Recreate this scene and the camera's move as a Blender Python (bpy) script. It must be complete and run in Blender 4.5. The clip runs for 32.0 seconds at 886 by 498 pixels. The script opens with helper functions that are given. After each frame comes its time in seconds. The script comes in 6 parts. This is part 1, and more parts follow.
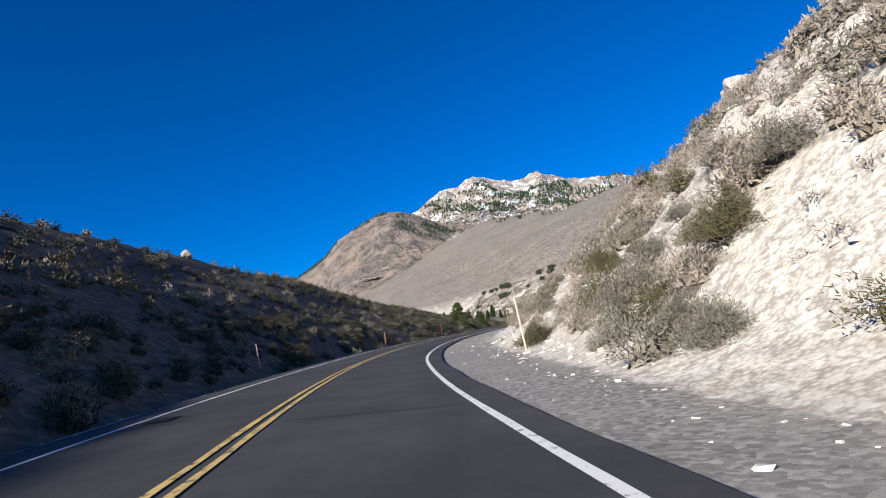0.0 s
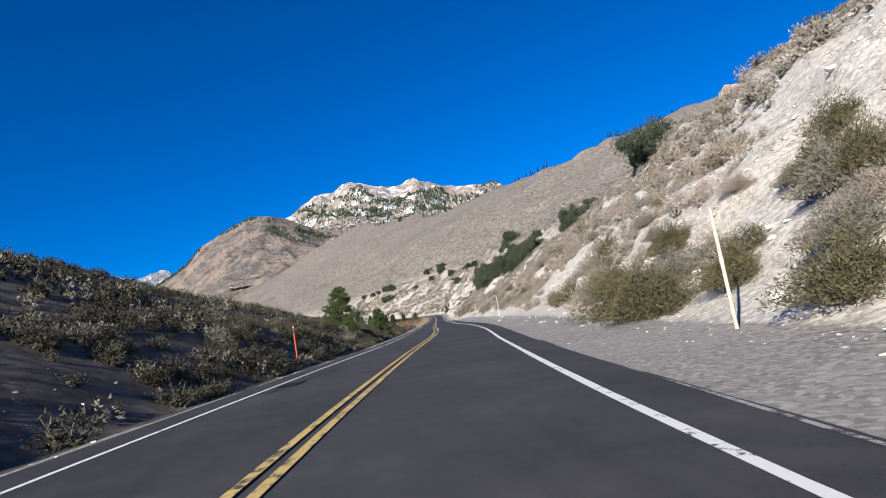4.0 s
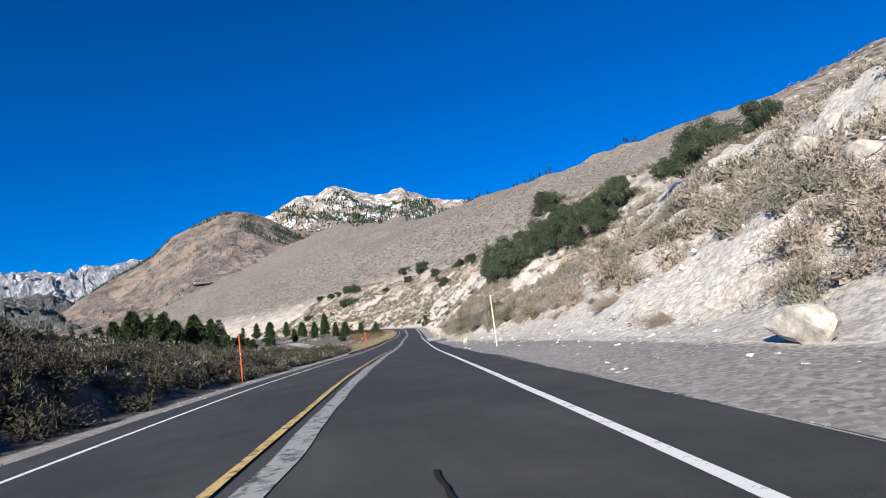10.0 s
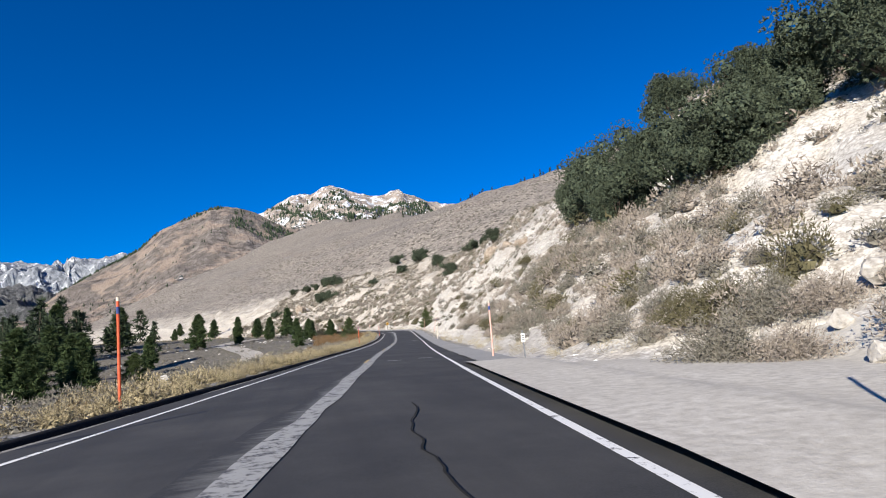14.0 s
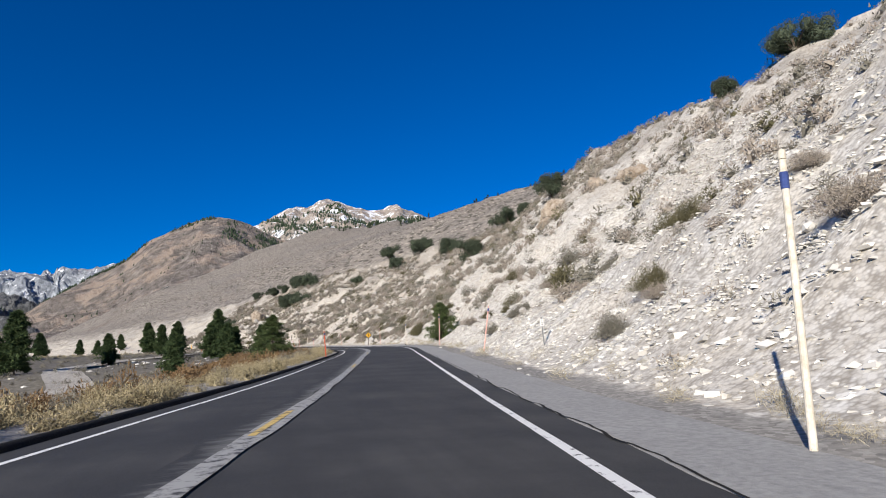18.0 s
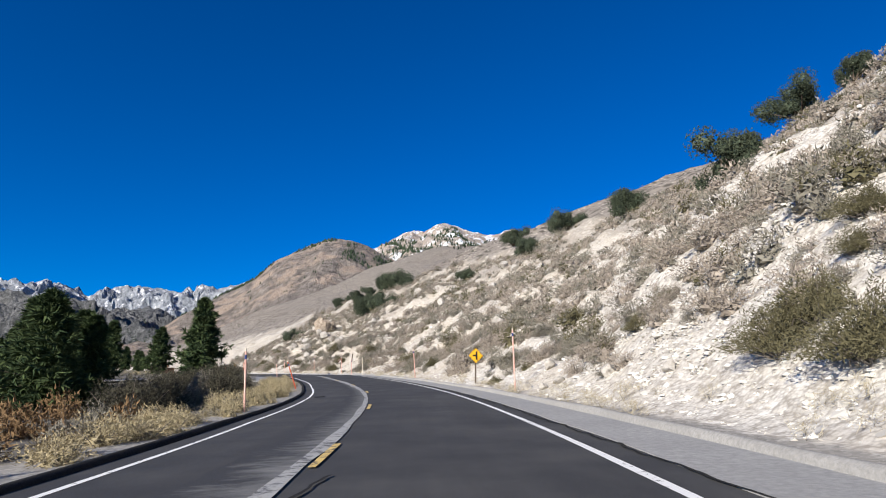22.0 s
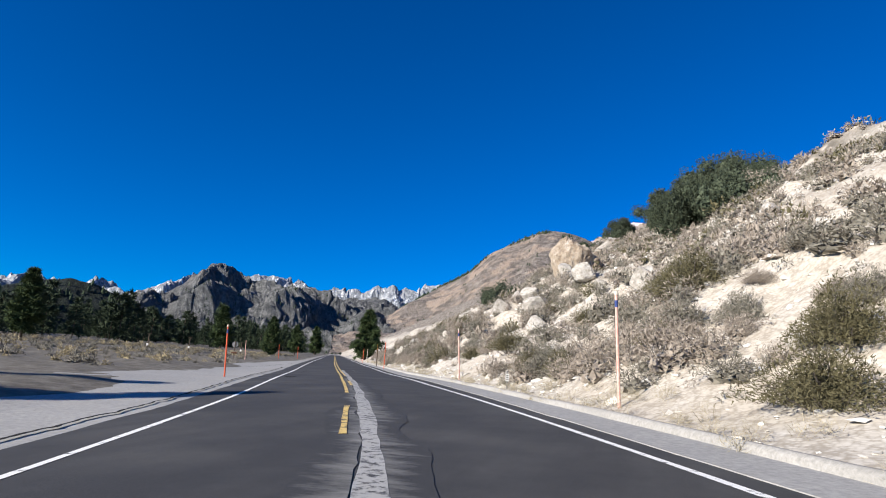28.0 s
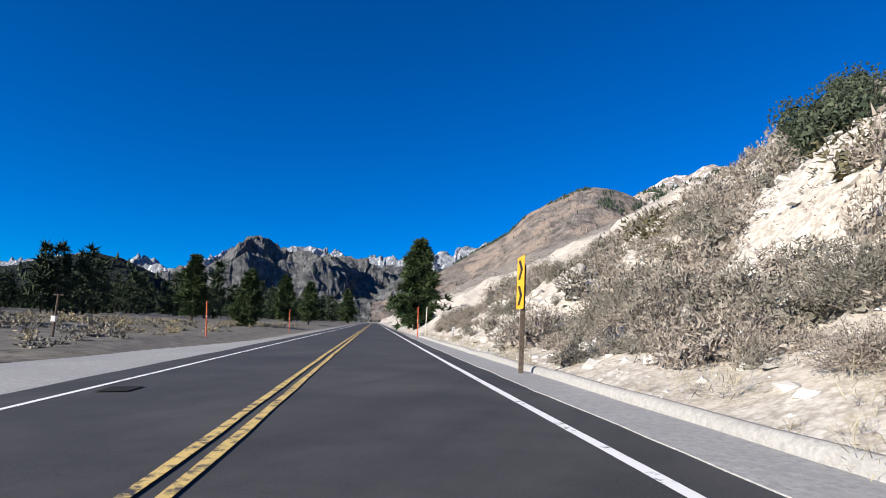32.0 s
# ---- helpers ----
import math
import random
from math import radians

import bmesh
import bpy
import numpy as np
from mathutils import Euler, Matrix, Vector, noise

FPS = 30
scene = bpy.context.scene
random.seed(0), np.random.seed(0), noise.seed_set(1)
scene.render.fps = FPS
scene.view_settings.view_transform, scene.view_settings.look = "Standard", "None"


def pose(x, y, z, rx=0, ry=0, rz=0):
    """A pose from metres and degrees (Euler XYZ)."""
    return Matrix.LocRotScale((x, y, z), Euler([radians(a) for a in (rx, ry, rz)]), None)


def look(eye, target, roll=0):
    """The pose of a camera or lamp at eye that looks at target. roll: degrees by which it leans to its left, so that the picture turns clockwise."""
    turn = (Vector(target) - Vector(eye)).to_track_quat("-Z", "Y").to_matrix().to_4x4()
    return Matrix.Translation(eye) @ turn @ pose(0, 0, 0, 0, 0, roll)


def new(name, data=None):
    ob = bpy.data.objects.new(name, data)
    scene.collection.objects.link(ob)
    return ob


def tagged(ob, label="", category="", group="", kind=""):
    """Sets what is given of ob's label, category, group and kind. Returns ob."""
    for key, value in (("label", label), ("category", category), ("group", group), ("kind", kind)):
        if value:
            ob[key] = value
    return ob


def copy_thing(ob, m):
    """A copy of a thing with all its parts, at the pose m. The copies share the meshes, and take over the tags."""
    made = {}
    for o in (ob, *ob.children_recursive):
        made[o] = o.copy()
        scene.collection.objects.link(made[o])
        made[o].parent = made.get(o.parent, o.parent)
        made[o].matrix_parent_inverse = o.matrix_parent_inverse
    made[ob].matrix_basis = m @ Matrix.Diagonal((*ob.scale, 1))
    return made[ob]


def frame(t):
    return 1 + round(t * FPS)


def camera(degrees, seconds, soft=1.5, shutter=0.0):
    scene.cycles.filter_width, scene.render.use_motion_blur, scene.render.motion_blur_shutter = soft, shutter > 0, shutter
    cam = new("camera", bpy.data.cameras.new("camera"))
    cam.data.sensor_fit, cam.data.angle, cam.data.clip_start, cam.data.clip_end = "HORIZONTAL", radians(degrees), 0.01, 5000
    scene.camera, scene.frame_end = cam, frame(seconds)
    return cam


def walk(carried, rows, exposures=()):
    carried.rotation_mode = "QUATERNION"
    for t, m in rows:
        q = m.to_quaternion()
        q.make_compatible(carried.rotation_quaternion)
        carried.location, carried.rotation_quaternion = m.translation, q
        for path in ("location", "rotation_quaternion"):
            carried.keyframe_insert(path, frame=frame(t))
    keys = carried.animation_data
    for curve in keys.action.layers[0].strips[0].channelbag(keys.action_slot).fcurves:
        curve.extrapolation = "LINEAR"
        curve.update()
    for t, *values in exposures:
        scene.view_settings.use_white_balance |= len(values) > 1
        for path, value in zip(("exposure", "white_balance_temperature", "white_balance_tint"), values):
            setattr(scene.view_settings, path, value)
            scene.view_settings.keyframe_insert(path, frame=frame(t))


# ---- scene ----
cam = camera(71.7, 32.0, soft=1.0)
PATH = [
    (0, (5.70, -0.44, -0.43), (5.594, 9.474, 0.875), -8.64),
    (0.5, (4.22, 8.55, -0.39), (4.499, 18.451, 0.968), -8.78),
    (1, (3.01, 17.69, -0.41), (3.664, 27.573, 0.964), -8.64),
    (1.5, (2.07, 27.02, -0.45), (3.121, 36.864, 0.935), -8.36),
    (2, (1.44, 36.63, -0.39), (2.957, 46.413, 0.997), -8.43),
    (2.5, (1.32, 46.55, -0.31), (3.131, 56.285, 1.054), -8.88),
    (3, (1.83, 56.79, -0.28), (3.710, 66.515, 1.115), -9.31),
    (3.5, (2.94, 67.31, -0.27), (4.850, 77.036, 1.088), -9.99),
    (4, (4.37, 77.99, -0.24), (6.263, 87.741, 0.874), -10.06),
    (4.5, (6.09, 88.71, -0.18), (7.982, 98.480, 0.829), -10.15),
    (5, (8.22, 99.61, -0.16), (10.117, 109.376, 0.802), -9.84),
    (5.5, (10.58, 110.62, -0.15), (12.498, 120.389, 0.798), -9.06),
    (6, (12.92, 121.67, -0.13), (14.850, 131.423, 0.893), -8.12),
    (6.5, (14.97, 132.63, -0.11), (16.926, 142.374, 1.017), -7.37),
    (7, (16.63, 143.42, -0.12), (18.607, 153.149, 1.072), -6.98),
    (7.5, (18.10, 153.97, -0.14), (20.094, 163.689, 1.096), -6.48),
    (8, (19.61, 164.22, -0.17), (21.647, 173.926, 1.102), -5.98),
    (8.5, (21.09, 174.48, -0.15), (23.189, 184.166, 1.169), -5.84),
    (9, (22.68, 184.79, -0.15), (24.814, 194.462, 1.193), -5.80),
    (9.5, (24.49, 194.96, -0.15), (26.667, 204.631, 1.170), -5.62),
    (10, (26.28, 204.92, -0.11), (28.489, 214.585, 1.230), -5.46),
    (10.5, (27.83, 214.79, -0.05), (30.042, 224.443, 1.323), -4.88),
    (11, (29.40, 224.78, -0.01), (31.613, 234.435, 1.387), -4.76),
    (11.5, (30.98, 234.86, -0.03), (33.206, 244.501, 1.387), -4.37),
    (12, (32.63, 245.02, -0.07), (34.854, 254.666, 1.356), -4.14),
    (12.5, (34.32, 255.27, -0.09), (36.542, 264.920, 1.299), -3.84),
    (13, (36.06, 265.61, -0.09), (38.293, 275.253, 1.314), -3.73),
    (13.5, (37.83, 276.03, -0.09), (40.081, 285.674, 1.323), -3.85),
    (14, (39.56, 286.58, -0.02), (41.846, 296.212, 1.414), -3.49),
    (14.5, (41.21, 297.19, 0.03), (43.531, 306.800, 1.510), -3.24),
    (15, (42.97, 307.62, 0.09), (45.308, 317.224, 1.602), -3.08),
    (15.5, (44.81, 317.87, 0.19), (47.178, 327.467, 1.720), -3.05),
    (16, (46.68, 328.01, 0.32), (49.042, 337.597, 1.887), -3.11),
    (16.5, (48.48, 338.12, 0.47), (50.836, 347.701, 2.070), -3.13),
    (17, (50.19, 348.27, 0.60), (52.546, 357.851, 2.240), -2.98),
    (17.5, (51.95, 358.50, 0.76), (54.304, 368.068, 2.457), -2.72),
    (18, (53.72, 368.85, 0.97), (56.050, 378.418, 2.696), -2.47),
    (18.5, (55.47, 379.19, 1.21), (57.784, 388.750, 2.997), -2.34),
    (19, (57.10, 389.45, 1.51), (59.396, 399.001, 3.361), -2.09),
    (19.5, (58.49, 399.63, 1.88), (60.761, 409.175, 3.796), -1.83),
    (20, (59.73, 409.68, 2.30), (61.964, 419.226, 4.263), -1.66),
    (20.5, (61.02, 419.46, 2.69), (63.019, 429.051, 4.717), -1.25),
    (21, (62.13, 429.17, 3.05), (63.491, 438.844, 5.169), -0.73),
    (21.5, (62.85, 438.97, 3.40), (63.729, 448.697, 5.563), -0.11),
    (22, (63.25, 448.77, 3.69), (63.710, 458.514, 5.873), 0.68),
    (22.5, (63.29, 458.34, 3.90), (63.338, 468.098, 6.094), 1.42),
    (23, (63.03, 467.55, 4.07), (62.683, 477.299, 6.289), 2.02),
    (23.5, (62.44, 476.57, 4.28), (61.750, 486.283, 6.531), 2.52),
    (24, (61.64, 485.45, 4.54), (60.650, 495.143, 6.775), 2.89),
    (24.5, (60.64, 494.11, 4.81), (59.330, 503.776, 7.010), 3.23),
    (25, (59.20, 502.43, 5.07), (57.592, 512.063, 7.241), 3.57),
    (25.5, (57.36, 510.47, 5.34), (55.483, 520.062, 7.471), 3.92),
    (26, (55.25, 518.35, 5.60), (53.118, 527.888, 7.689), 4.21),
    (26.5, (52.99, 526.16, 5.84), (50.607, 535.657, 7.896), 4.38),
    (27, (50.65, 534.01, 6.06), (48.009, 543.434, 8.085), 4.43),
    (27.5, (48.10, 541.80, 6.21), (45.262, 551.175, 8.194), 4.54),
    (28, (45.24, 549.42, 6.29), (42.303, 558.777, 8.268), 4.51),
    (28.5, (42.16, 556.91, 6.42), (38.951, 566.172, 8.368), 4.77),
    (29, (38.84, 564.23, 6.59), (35.525, 573.466, 8.509), 4.72),
    (29.5, (35.43, 571.47, 6.75), (32.103, 580.701, 8.667), 4.16),
    (30, (31.92, 578.78, 6.88), (28.603, 588.020, 8.764), 4.19),
    (30.5, (28.35, 586.27, 6.96), (25.031, 595.541, 8.677), 3.84),
    (31, (24.81, 593.78, 7.03), (21.455, 603.085, 8.524), 3.41),
    (31.5, (21.33, 601.04, 7.13), (17.916, 610.331, 8.547), 2.94),
    (32, (18.11, 607.66, 7.29), (14.639, 616.934, 8.679), 2.57),
]
walk(cam, [(t, look(eye, target, roll)) for t, eye, target, roll in PATH], [(0, 0.75), (14, 0.75), (17, 0.5), (20, 0.5), (22, 0.7), (25, 0.76), (28, 0.86), (32, 0.86)])

# ---------------------------------------------------------------- light
SUN_AZ, SUN_EL = radians(38), radians(21)      # low sun behind, over the left shoulder: shadows cross the road to the right
world = bpy.data.worlds.new("sky")
scene.world = world
world.use_nodes = True
wn = world.node_tree.nodes
sky = wn.new("ShaderNodeTexSky")
sky.sky_type, sky.sun_disc = "NISHITA", False
sky.sun_elevation, sky.sun_rotation = SUN_EL, SUN_AZ + math.pi
sky.altitude, sky.air_density, sky.dust_density, sky.ozone_density = 2500, 1.0, 0.1, 4.0
deep = wn.new("ShaderNodeHueSaturation")
deep.inputs["Saturation"].default_value = 1.75
world.node_tree.links.new(sky.outputs[0], deep.inputs["Color"])
tint = wn.new("ShaderNodeMix")
tint.data_type, tint.blend_type = "RGBA", "MULTIPLY"
tint.inputs[0].default_value, tint.inputs[7].default_value = 1.0, (0.9, 1.0, 1.36, 1)
world.node_tree.links.new(deep.outputs[0], tint.inputs[6])
world.node_tree.links.new(tint.outputs[2], wn["Background"].inputs[0])
wn["Background"].inputs[1].default_value = 0.058
sun = new("sun", bpy.data.lights.new("sun", "SUN"))
sun.data.energy, sun.data.angle, sun.data.color = 5.0, radians(0.5), (1.0, 0.93, 0.82)
ca, sa, ce = math.cos(SUN_AZ), math.sin(SUN_AZ), math.cos(SUN_EL)
SHINE = Vector((sa * ce, ca * ce, -math.sin(SUN_EL)))
sun.matrix_world = look((-60, -60, 80), Vector((-60, -60, 80)) + SHINE * 10)


# ---------------------------------------------------------------- materials
class Mat:
    """A small builder of procedural materials in world metres."""

    def __init__(self, name, rough=0.9, metal=0.0):
        self.m = bpy.data.materials.new(name)
        self.m.use_nodes = True
        self.t = self.m.node_tree
        self.b = self.t.nodes["Principled BSDF"]
        self.b.inputs["Roughness"].default_value = rough
        self.b.inputs["Metallic"].default_value = metal
        self.b.inputs["Specular IOR Level"].default_value = 0.3
        self.geo = self.t.nodes.new("ShaderNodeNewGeometry")

    def link(self, a, b):
        self.t.links.new(a, b)

    def noise(self, scale, detail=4.0, rough=0.6, stretch=None):
        n = self.t.nodes.new("ShaderNodeTexNoise")
        n.inputs["Scale"].default_value, n.inputs["Detail"].default_value, n.inputs["Roughness"].default_value = scale, detail, rough
        if stretch:
            v = self.t.nodes.new("ShaderNodeVectorMath")
            v.operation = "MULTIPLY"
            v.inputs[1].default_value = stretch
            self.link(self.geo.outputs["Position"], v.inputs[0])
            self.link(v.outputs[0], n.inputs["Vector"])
        else:
            self.link(self.geo.outputs["Position"], n.inputs["Vector"])
        return n.outputs["Fac"]

    def voronoi(self, scale):
        n = self.t.nodes.new("ShaderNodeTexVoronoi")
        n.inputs["Scale"].default_value = scale
        self.link(self.geo.outputs["Position"], n.inputs["Vector"])
        return n

    def ramp(self, fac, *stops):
        r = self.t.nodes.new("ShaderNodeValToRGB")
        while len(r.color_ramp.elements) < len(stops):
            r.color_ramp.elements.new(0.5)
        for e, (p, c) in zip(r.color_ramp.elements, stops):
            e.position, e.color = p, (*(c if isinstance(c, tuple) else (c,) * 3), 1)
        self.link(fac, r.inputs[0])
        return r.outputs[0]

    def mix(self, fac, a, b, mode="MIX"):
        n = self.t.nodes.new("ShaderNodeMix")
        n.data_type, n.blend_type = "RGBA", mode
        for v, i in ((fac, 0), (a, 6), (b, 7)):
            if isinstance(v, (int, float)):
                n.inputs[i].default_value = v if i == 0 else (v, v, v, 1)
            elif isinstance(v, tuple):
                n.inputs[i].default_value = (*v, 1)
            else:
                self.link(v, n.inputs[i])
        return n.outputs[2]

    def done(self, col, bump=None, strength=0.3, dist=0.1):
        if isinstance(col, tuple):
            self.b.inputs["Base Color"].default_value = (*col, 1)
        else:
            self.link(col, self.b.inputs["Base Color"])
        if bump is not None:
            n = self.t.nodes.new("ShaderNodeBump")
            n.inputs["Strength"].default_value, n.inputs["Distance"].default_value = strength, dist
            self.link(bump, n.inputs["Height"])
            self.link(n.outputs[0], self.b.inputs["Normal"])
        return self.m


def speckled(name, dark, mid, pale, scale=3.0, big=0.12, rough=0.95, dist=0.1, strength=0.4):
    """Earth, stone or paint in three tones, at two scales."""
    k = Mat(name, rough)
    fine = k.noise(scale, 6, 0.7)
    wide = k.noise(big, 4, 0.6)
    a = k.ramp(fine, (0.32, dark), (0.5, mid), (0.68, pale))
    c = k.mix(k.ramp(wide, (0.35, 0.0), (0.65, 1.0)), a, k.mix(0.45, a, dark))
    return k.done(c, fine, strength, dist)


def varied(name, a, b, rough=0.9, spread=0.35):
    """Foliage, twigs or small stones: each loose piece a little different, each thing too."""
    k = Mat(name, rough)
    n = k.t.nodes.new("ShaderNodeObjectInfo")
    s = k.t.nodes.new("ShaderNodeMath")
    s.operation = "FRACT"
    p = k.t.nodes.new("ShaderNodeMath")
    p.operation = "ADD"
    k.link(n.outputs["Random"], p.inputs[0])
    k.link(k.geo.outputs["Random Per Island"], p.inputs[1])
    k.link(p.outputs[0], s.inputs[0])
    return k.done(k.mix(k.ramp(s.outputs[0], (0.0, 0.0), (1.0, 1.0)), a, b))


def asphalt():
    k = Mat("asphalt", 0.85)
    grain = k.noise(60, 3, 0.7)
    stain = k.noise(0.35, 5, 0.65)
    c = k.ramp(grain, (0.3, (0.022, 0.023, 0.025)), (0.7, (0.062, 0.063, 0.066)))
    c = k.mix(k.ramp(stain, (0.4, 0.0), (0.66, 0.8)), c, (0.08, 0.079, 0.077))
    lane = k.noise(0.9, 4, 0.6, (2.2, 0.08, 1.0))
    c = k.mix(k.ramp(lane, (0.4, 0.0), (0.7, 0.45)), c, (0.034, 0.034, 0.036))
    return k.done(c, grain, 0.25, 0.01)


def paint(name, colour, lo, hi):
    k = Mat(name, 0.7)
    wear = k.noise(5.0, 8, 0.75)
    c = k.mix(k.ramp(wear, (lo, 1.0), (hi, 0.0)), colour, (0.06, 0.06, 0.062))
    return k.done(c)


ASPHALT = asphalt()
WHITE = paint("white_line", (0.82, 0.82, 0.80), 0.36, 0.44)
YELLOW = paint("yellow_line", (0.66, 0.48, 0.17), 0.40, 0.50)
GRIND = paint("ground_band", (0.38, 0.38, 0.365), 0.40, 0.50)


def scuffed():
    """Asphalt scraped in strokes across the road, fading away from the pale band."""
    k = Mat("scuffed_asphalt", 0.85)
    grain = k.noise(60, 3, 0.7)
    base = k.ramp(grain, (0.3, (0.022, 0.023, 0.025)), (0.7, (0.062, 0.063, 0.066)))
    stroke = k.noise(1.8, 8, 0.74, (0.7, 2.0, 1.0))
    n = k.t.nodes.new("ShaderNodeAttribute")
    n.attribute_name = "across"
    s = k.t.nodes.new("ShaderNodeMath")
    s.operation = "MULTIPLY_ADD"
    k.link(n.outputs["Fac"], s.inputs[0])
    s.inputs[1].default_value = 0.32
    k.link(stroke, s.inputs[2])
    return k.done(k.mix(k.ramp(s.outputs[0], (0.60, 0.0), (0.95, 0.7)), base, (0.28, 0.28, 0.27)), grain, 0.25, 0.01)


SCUFF = scuffed()
TAR = speckled("tar", (0.008, 0.008, 0.008), (0.012, 0.012, 0.012), (0.02, 0.02, 0.02), 20)
CONCRETE = speckled("concrete", (0.24, 0.235, 0.22), (0.33, 0.32, 0.30), (0.40, 0.39, 0.37), 14, 0.5, dist=0.01)
OLDASPHALT = speckled("old_asphalt", (0.25, 0.25, 0.246), (0.335, 0.332, 0.323), (0.42, 0.415, 0.402), 9, 0.3, dist=0.02)
SCREE = speckled("pale_scree", (0.29, 0.26, 0.22), (0.47, 0.44, 0.39), (0.66, 0.63, 0.58), 2.6, 0.09, dist=0.3, strength=0.9)
SAND = speckled("pale_sand", (0.40, 0.375, 0.33), (0.54, 0.51, 0.455), (0.66, 0.63, 0.57), 5, 0.2, dist=0.03)
SOIL = speckled("sandy_soil", (0.10, 0.085, 0.065), (0.19, 0.165, 0.13), (0.28, 0.245, 0.195), 3.0, 0.1, dist=0.1)


def ground_cover():
    """Gravel verge, pale scree, scrubby hillside and valley soil (left hill's shade in its colour), each where its zone
    lies, with ragged borders.
    """
    k = Mat("ground_cover", 0.95)

    def zone(name, lo, hi, wob):
        n = k.t.nodes.new("ShaderNodeAttribute")
        n.attribute_name = name
        s = k.t.nodes.new("ShaderNodeMath")
        s.operation = "MULTIPLY_ADD"
        k.link(wob, s.inputs[0])
        s.inputs[1].default_value = 0.9
        k.link(n.outputs["Fac"], s.inputs[2])
        return k.ramp(s.outputs[0], (lo, 0.0), (hi, 1.0))

    fine, mid, wide = k.noise(7.5, 6, 0.72), k.noise(1.4, 6, 0.7), k.noise(0.11, 5, 0.62)
    streak = k.noise(0.35, 6, 0.68, (0.45, 1.0, 0.4))
    cobble, pebble = k.voronoi(3.4), k.voronoi(10.5)
    tone = k.mix(0.55, mid, k.mix(0.55, cobble.outputs["Color"], pebble.outputs["Color"]))
    gravel = k.ramp(k.mix(0.5, fine, pebble.outputs["Color"]), (0.25, (0.12, 0.115, 0.106)), (0.5, (0.245, 0.234, 0.216)), (0.75, (0.44, 0.42, 0.39)))
    gravel = k.mix(k.ramp(wide, (0.4, 0.0), (0.6, 0.5)), gravel, (0.34, 0.322, 0.293))
    scree = k.ramp(tone, (0.26, (0.40, 0.37, 0.325)), (0.46, (0.62, 0.592, 0.54)), (0.70, (0.78, 0.76, 0.715)))
    scree = k.mix(k.ramp(streak, (0.47, 0.0), (0.62, 0.5)), scree, (0.64, 0.575, 0.475))
    scree = k.mix(k.ramp(wide, (0.42, 0.0), (0.58, 0.3)), scree, (0.40, 0.355, 0.30))
    gap = k.mix(0.5, cobble.outputs["Distance"], pebble.outputs["Distance"])
    scree = k.mix(k.ramp(gap, (0.40, 0.0), (0.70, 0.7)), scree, (0.22, 0.195, 0.165))
    dots, tufts = k.voronoi(0.30), k.voronoi(0.55)
    gully = k.noise(0.022, 6, 0.66, (1.0, 0.35, 0.35))
    hill = k.ramp(mid, (0.3, (0.15, 0.132, 0.114)), (0.7, (0.29, 0.258, 0.222)))
    hill = k.mix(k.ramp(gully, (0.48, 0.0), (0.62, 0.4)), hill, (0.30, 0.263, 0.225))
    hill = k.mix(k.ramp(gully, (0.34, 0.5), (0.46, 0.0)), hill, (0.20, 0.16, 0.135))
    hill = k.mix(k.ramp(dots.outputs["Distance"], (0.25, 0.95), (0.55, 0.0)), hill, (0.07, 0.062, 0.05))
    hill = k.mix(k.ramp(tufts.outputs["Distance"], (0.15, 0.85), (0.35, 0.0)), hill, (0.48, 0.435, 0.375))
    # left hill soil: its shade is put into this darker colour
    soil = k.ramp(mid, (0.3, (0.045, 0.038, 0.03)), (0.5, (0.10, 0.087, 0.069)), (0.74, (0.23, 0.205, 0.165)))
    scree = k.mix(zone("earth", 0.55, 0.95, streak), scree, k.mix(0.35, scree, (0.34, 0.29, 0.22)))
    c = k.mix(zone("bank", 0.42, 0.58, mid), gravel, scree)
    c = k.mix(zone("hill", 0.30, 0.75, wide), c, hill)
    # soil of the open flat, without the left hill's painted shade
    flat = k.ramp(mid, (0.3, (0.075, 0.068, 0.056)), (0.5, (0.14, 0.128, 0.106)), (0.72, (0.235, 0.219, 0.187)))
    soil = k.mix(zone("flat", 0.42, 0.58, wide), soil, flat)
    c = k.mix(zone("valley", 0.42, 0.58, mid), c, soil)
    h = k.mix(0.8, k.ramp(gap, (0.15, 1.0), (0.75, 0.0)), k.mix(0.5, fine, k.noise(26, 4, 0.7)))
    return k.done(c, h, 0.5, 0.03)


COVER = ground_cover()


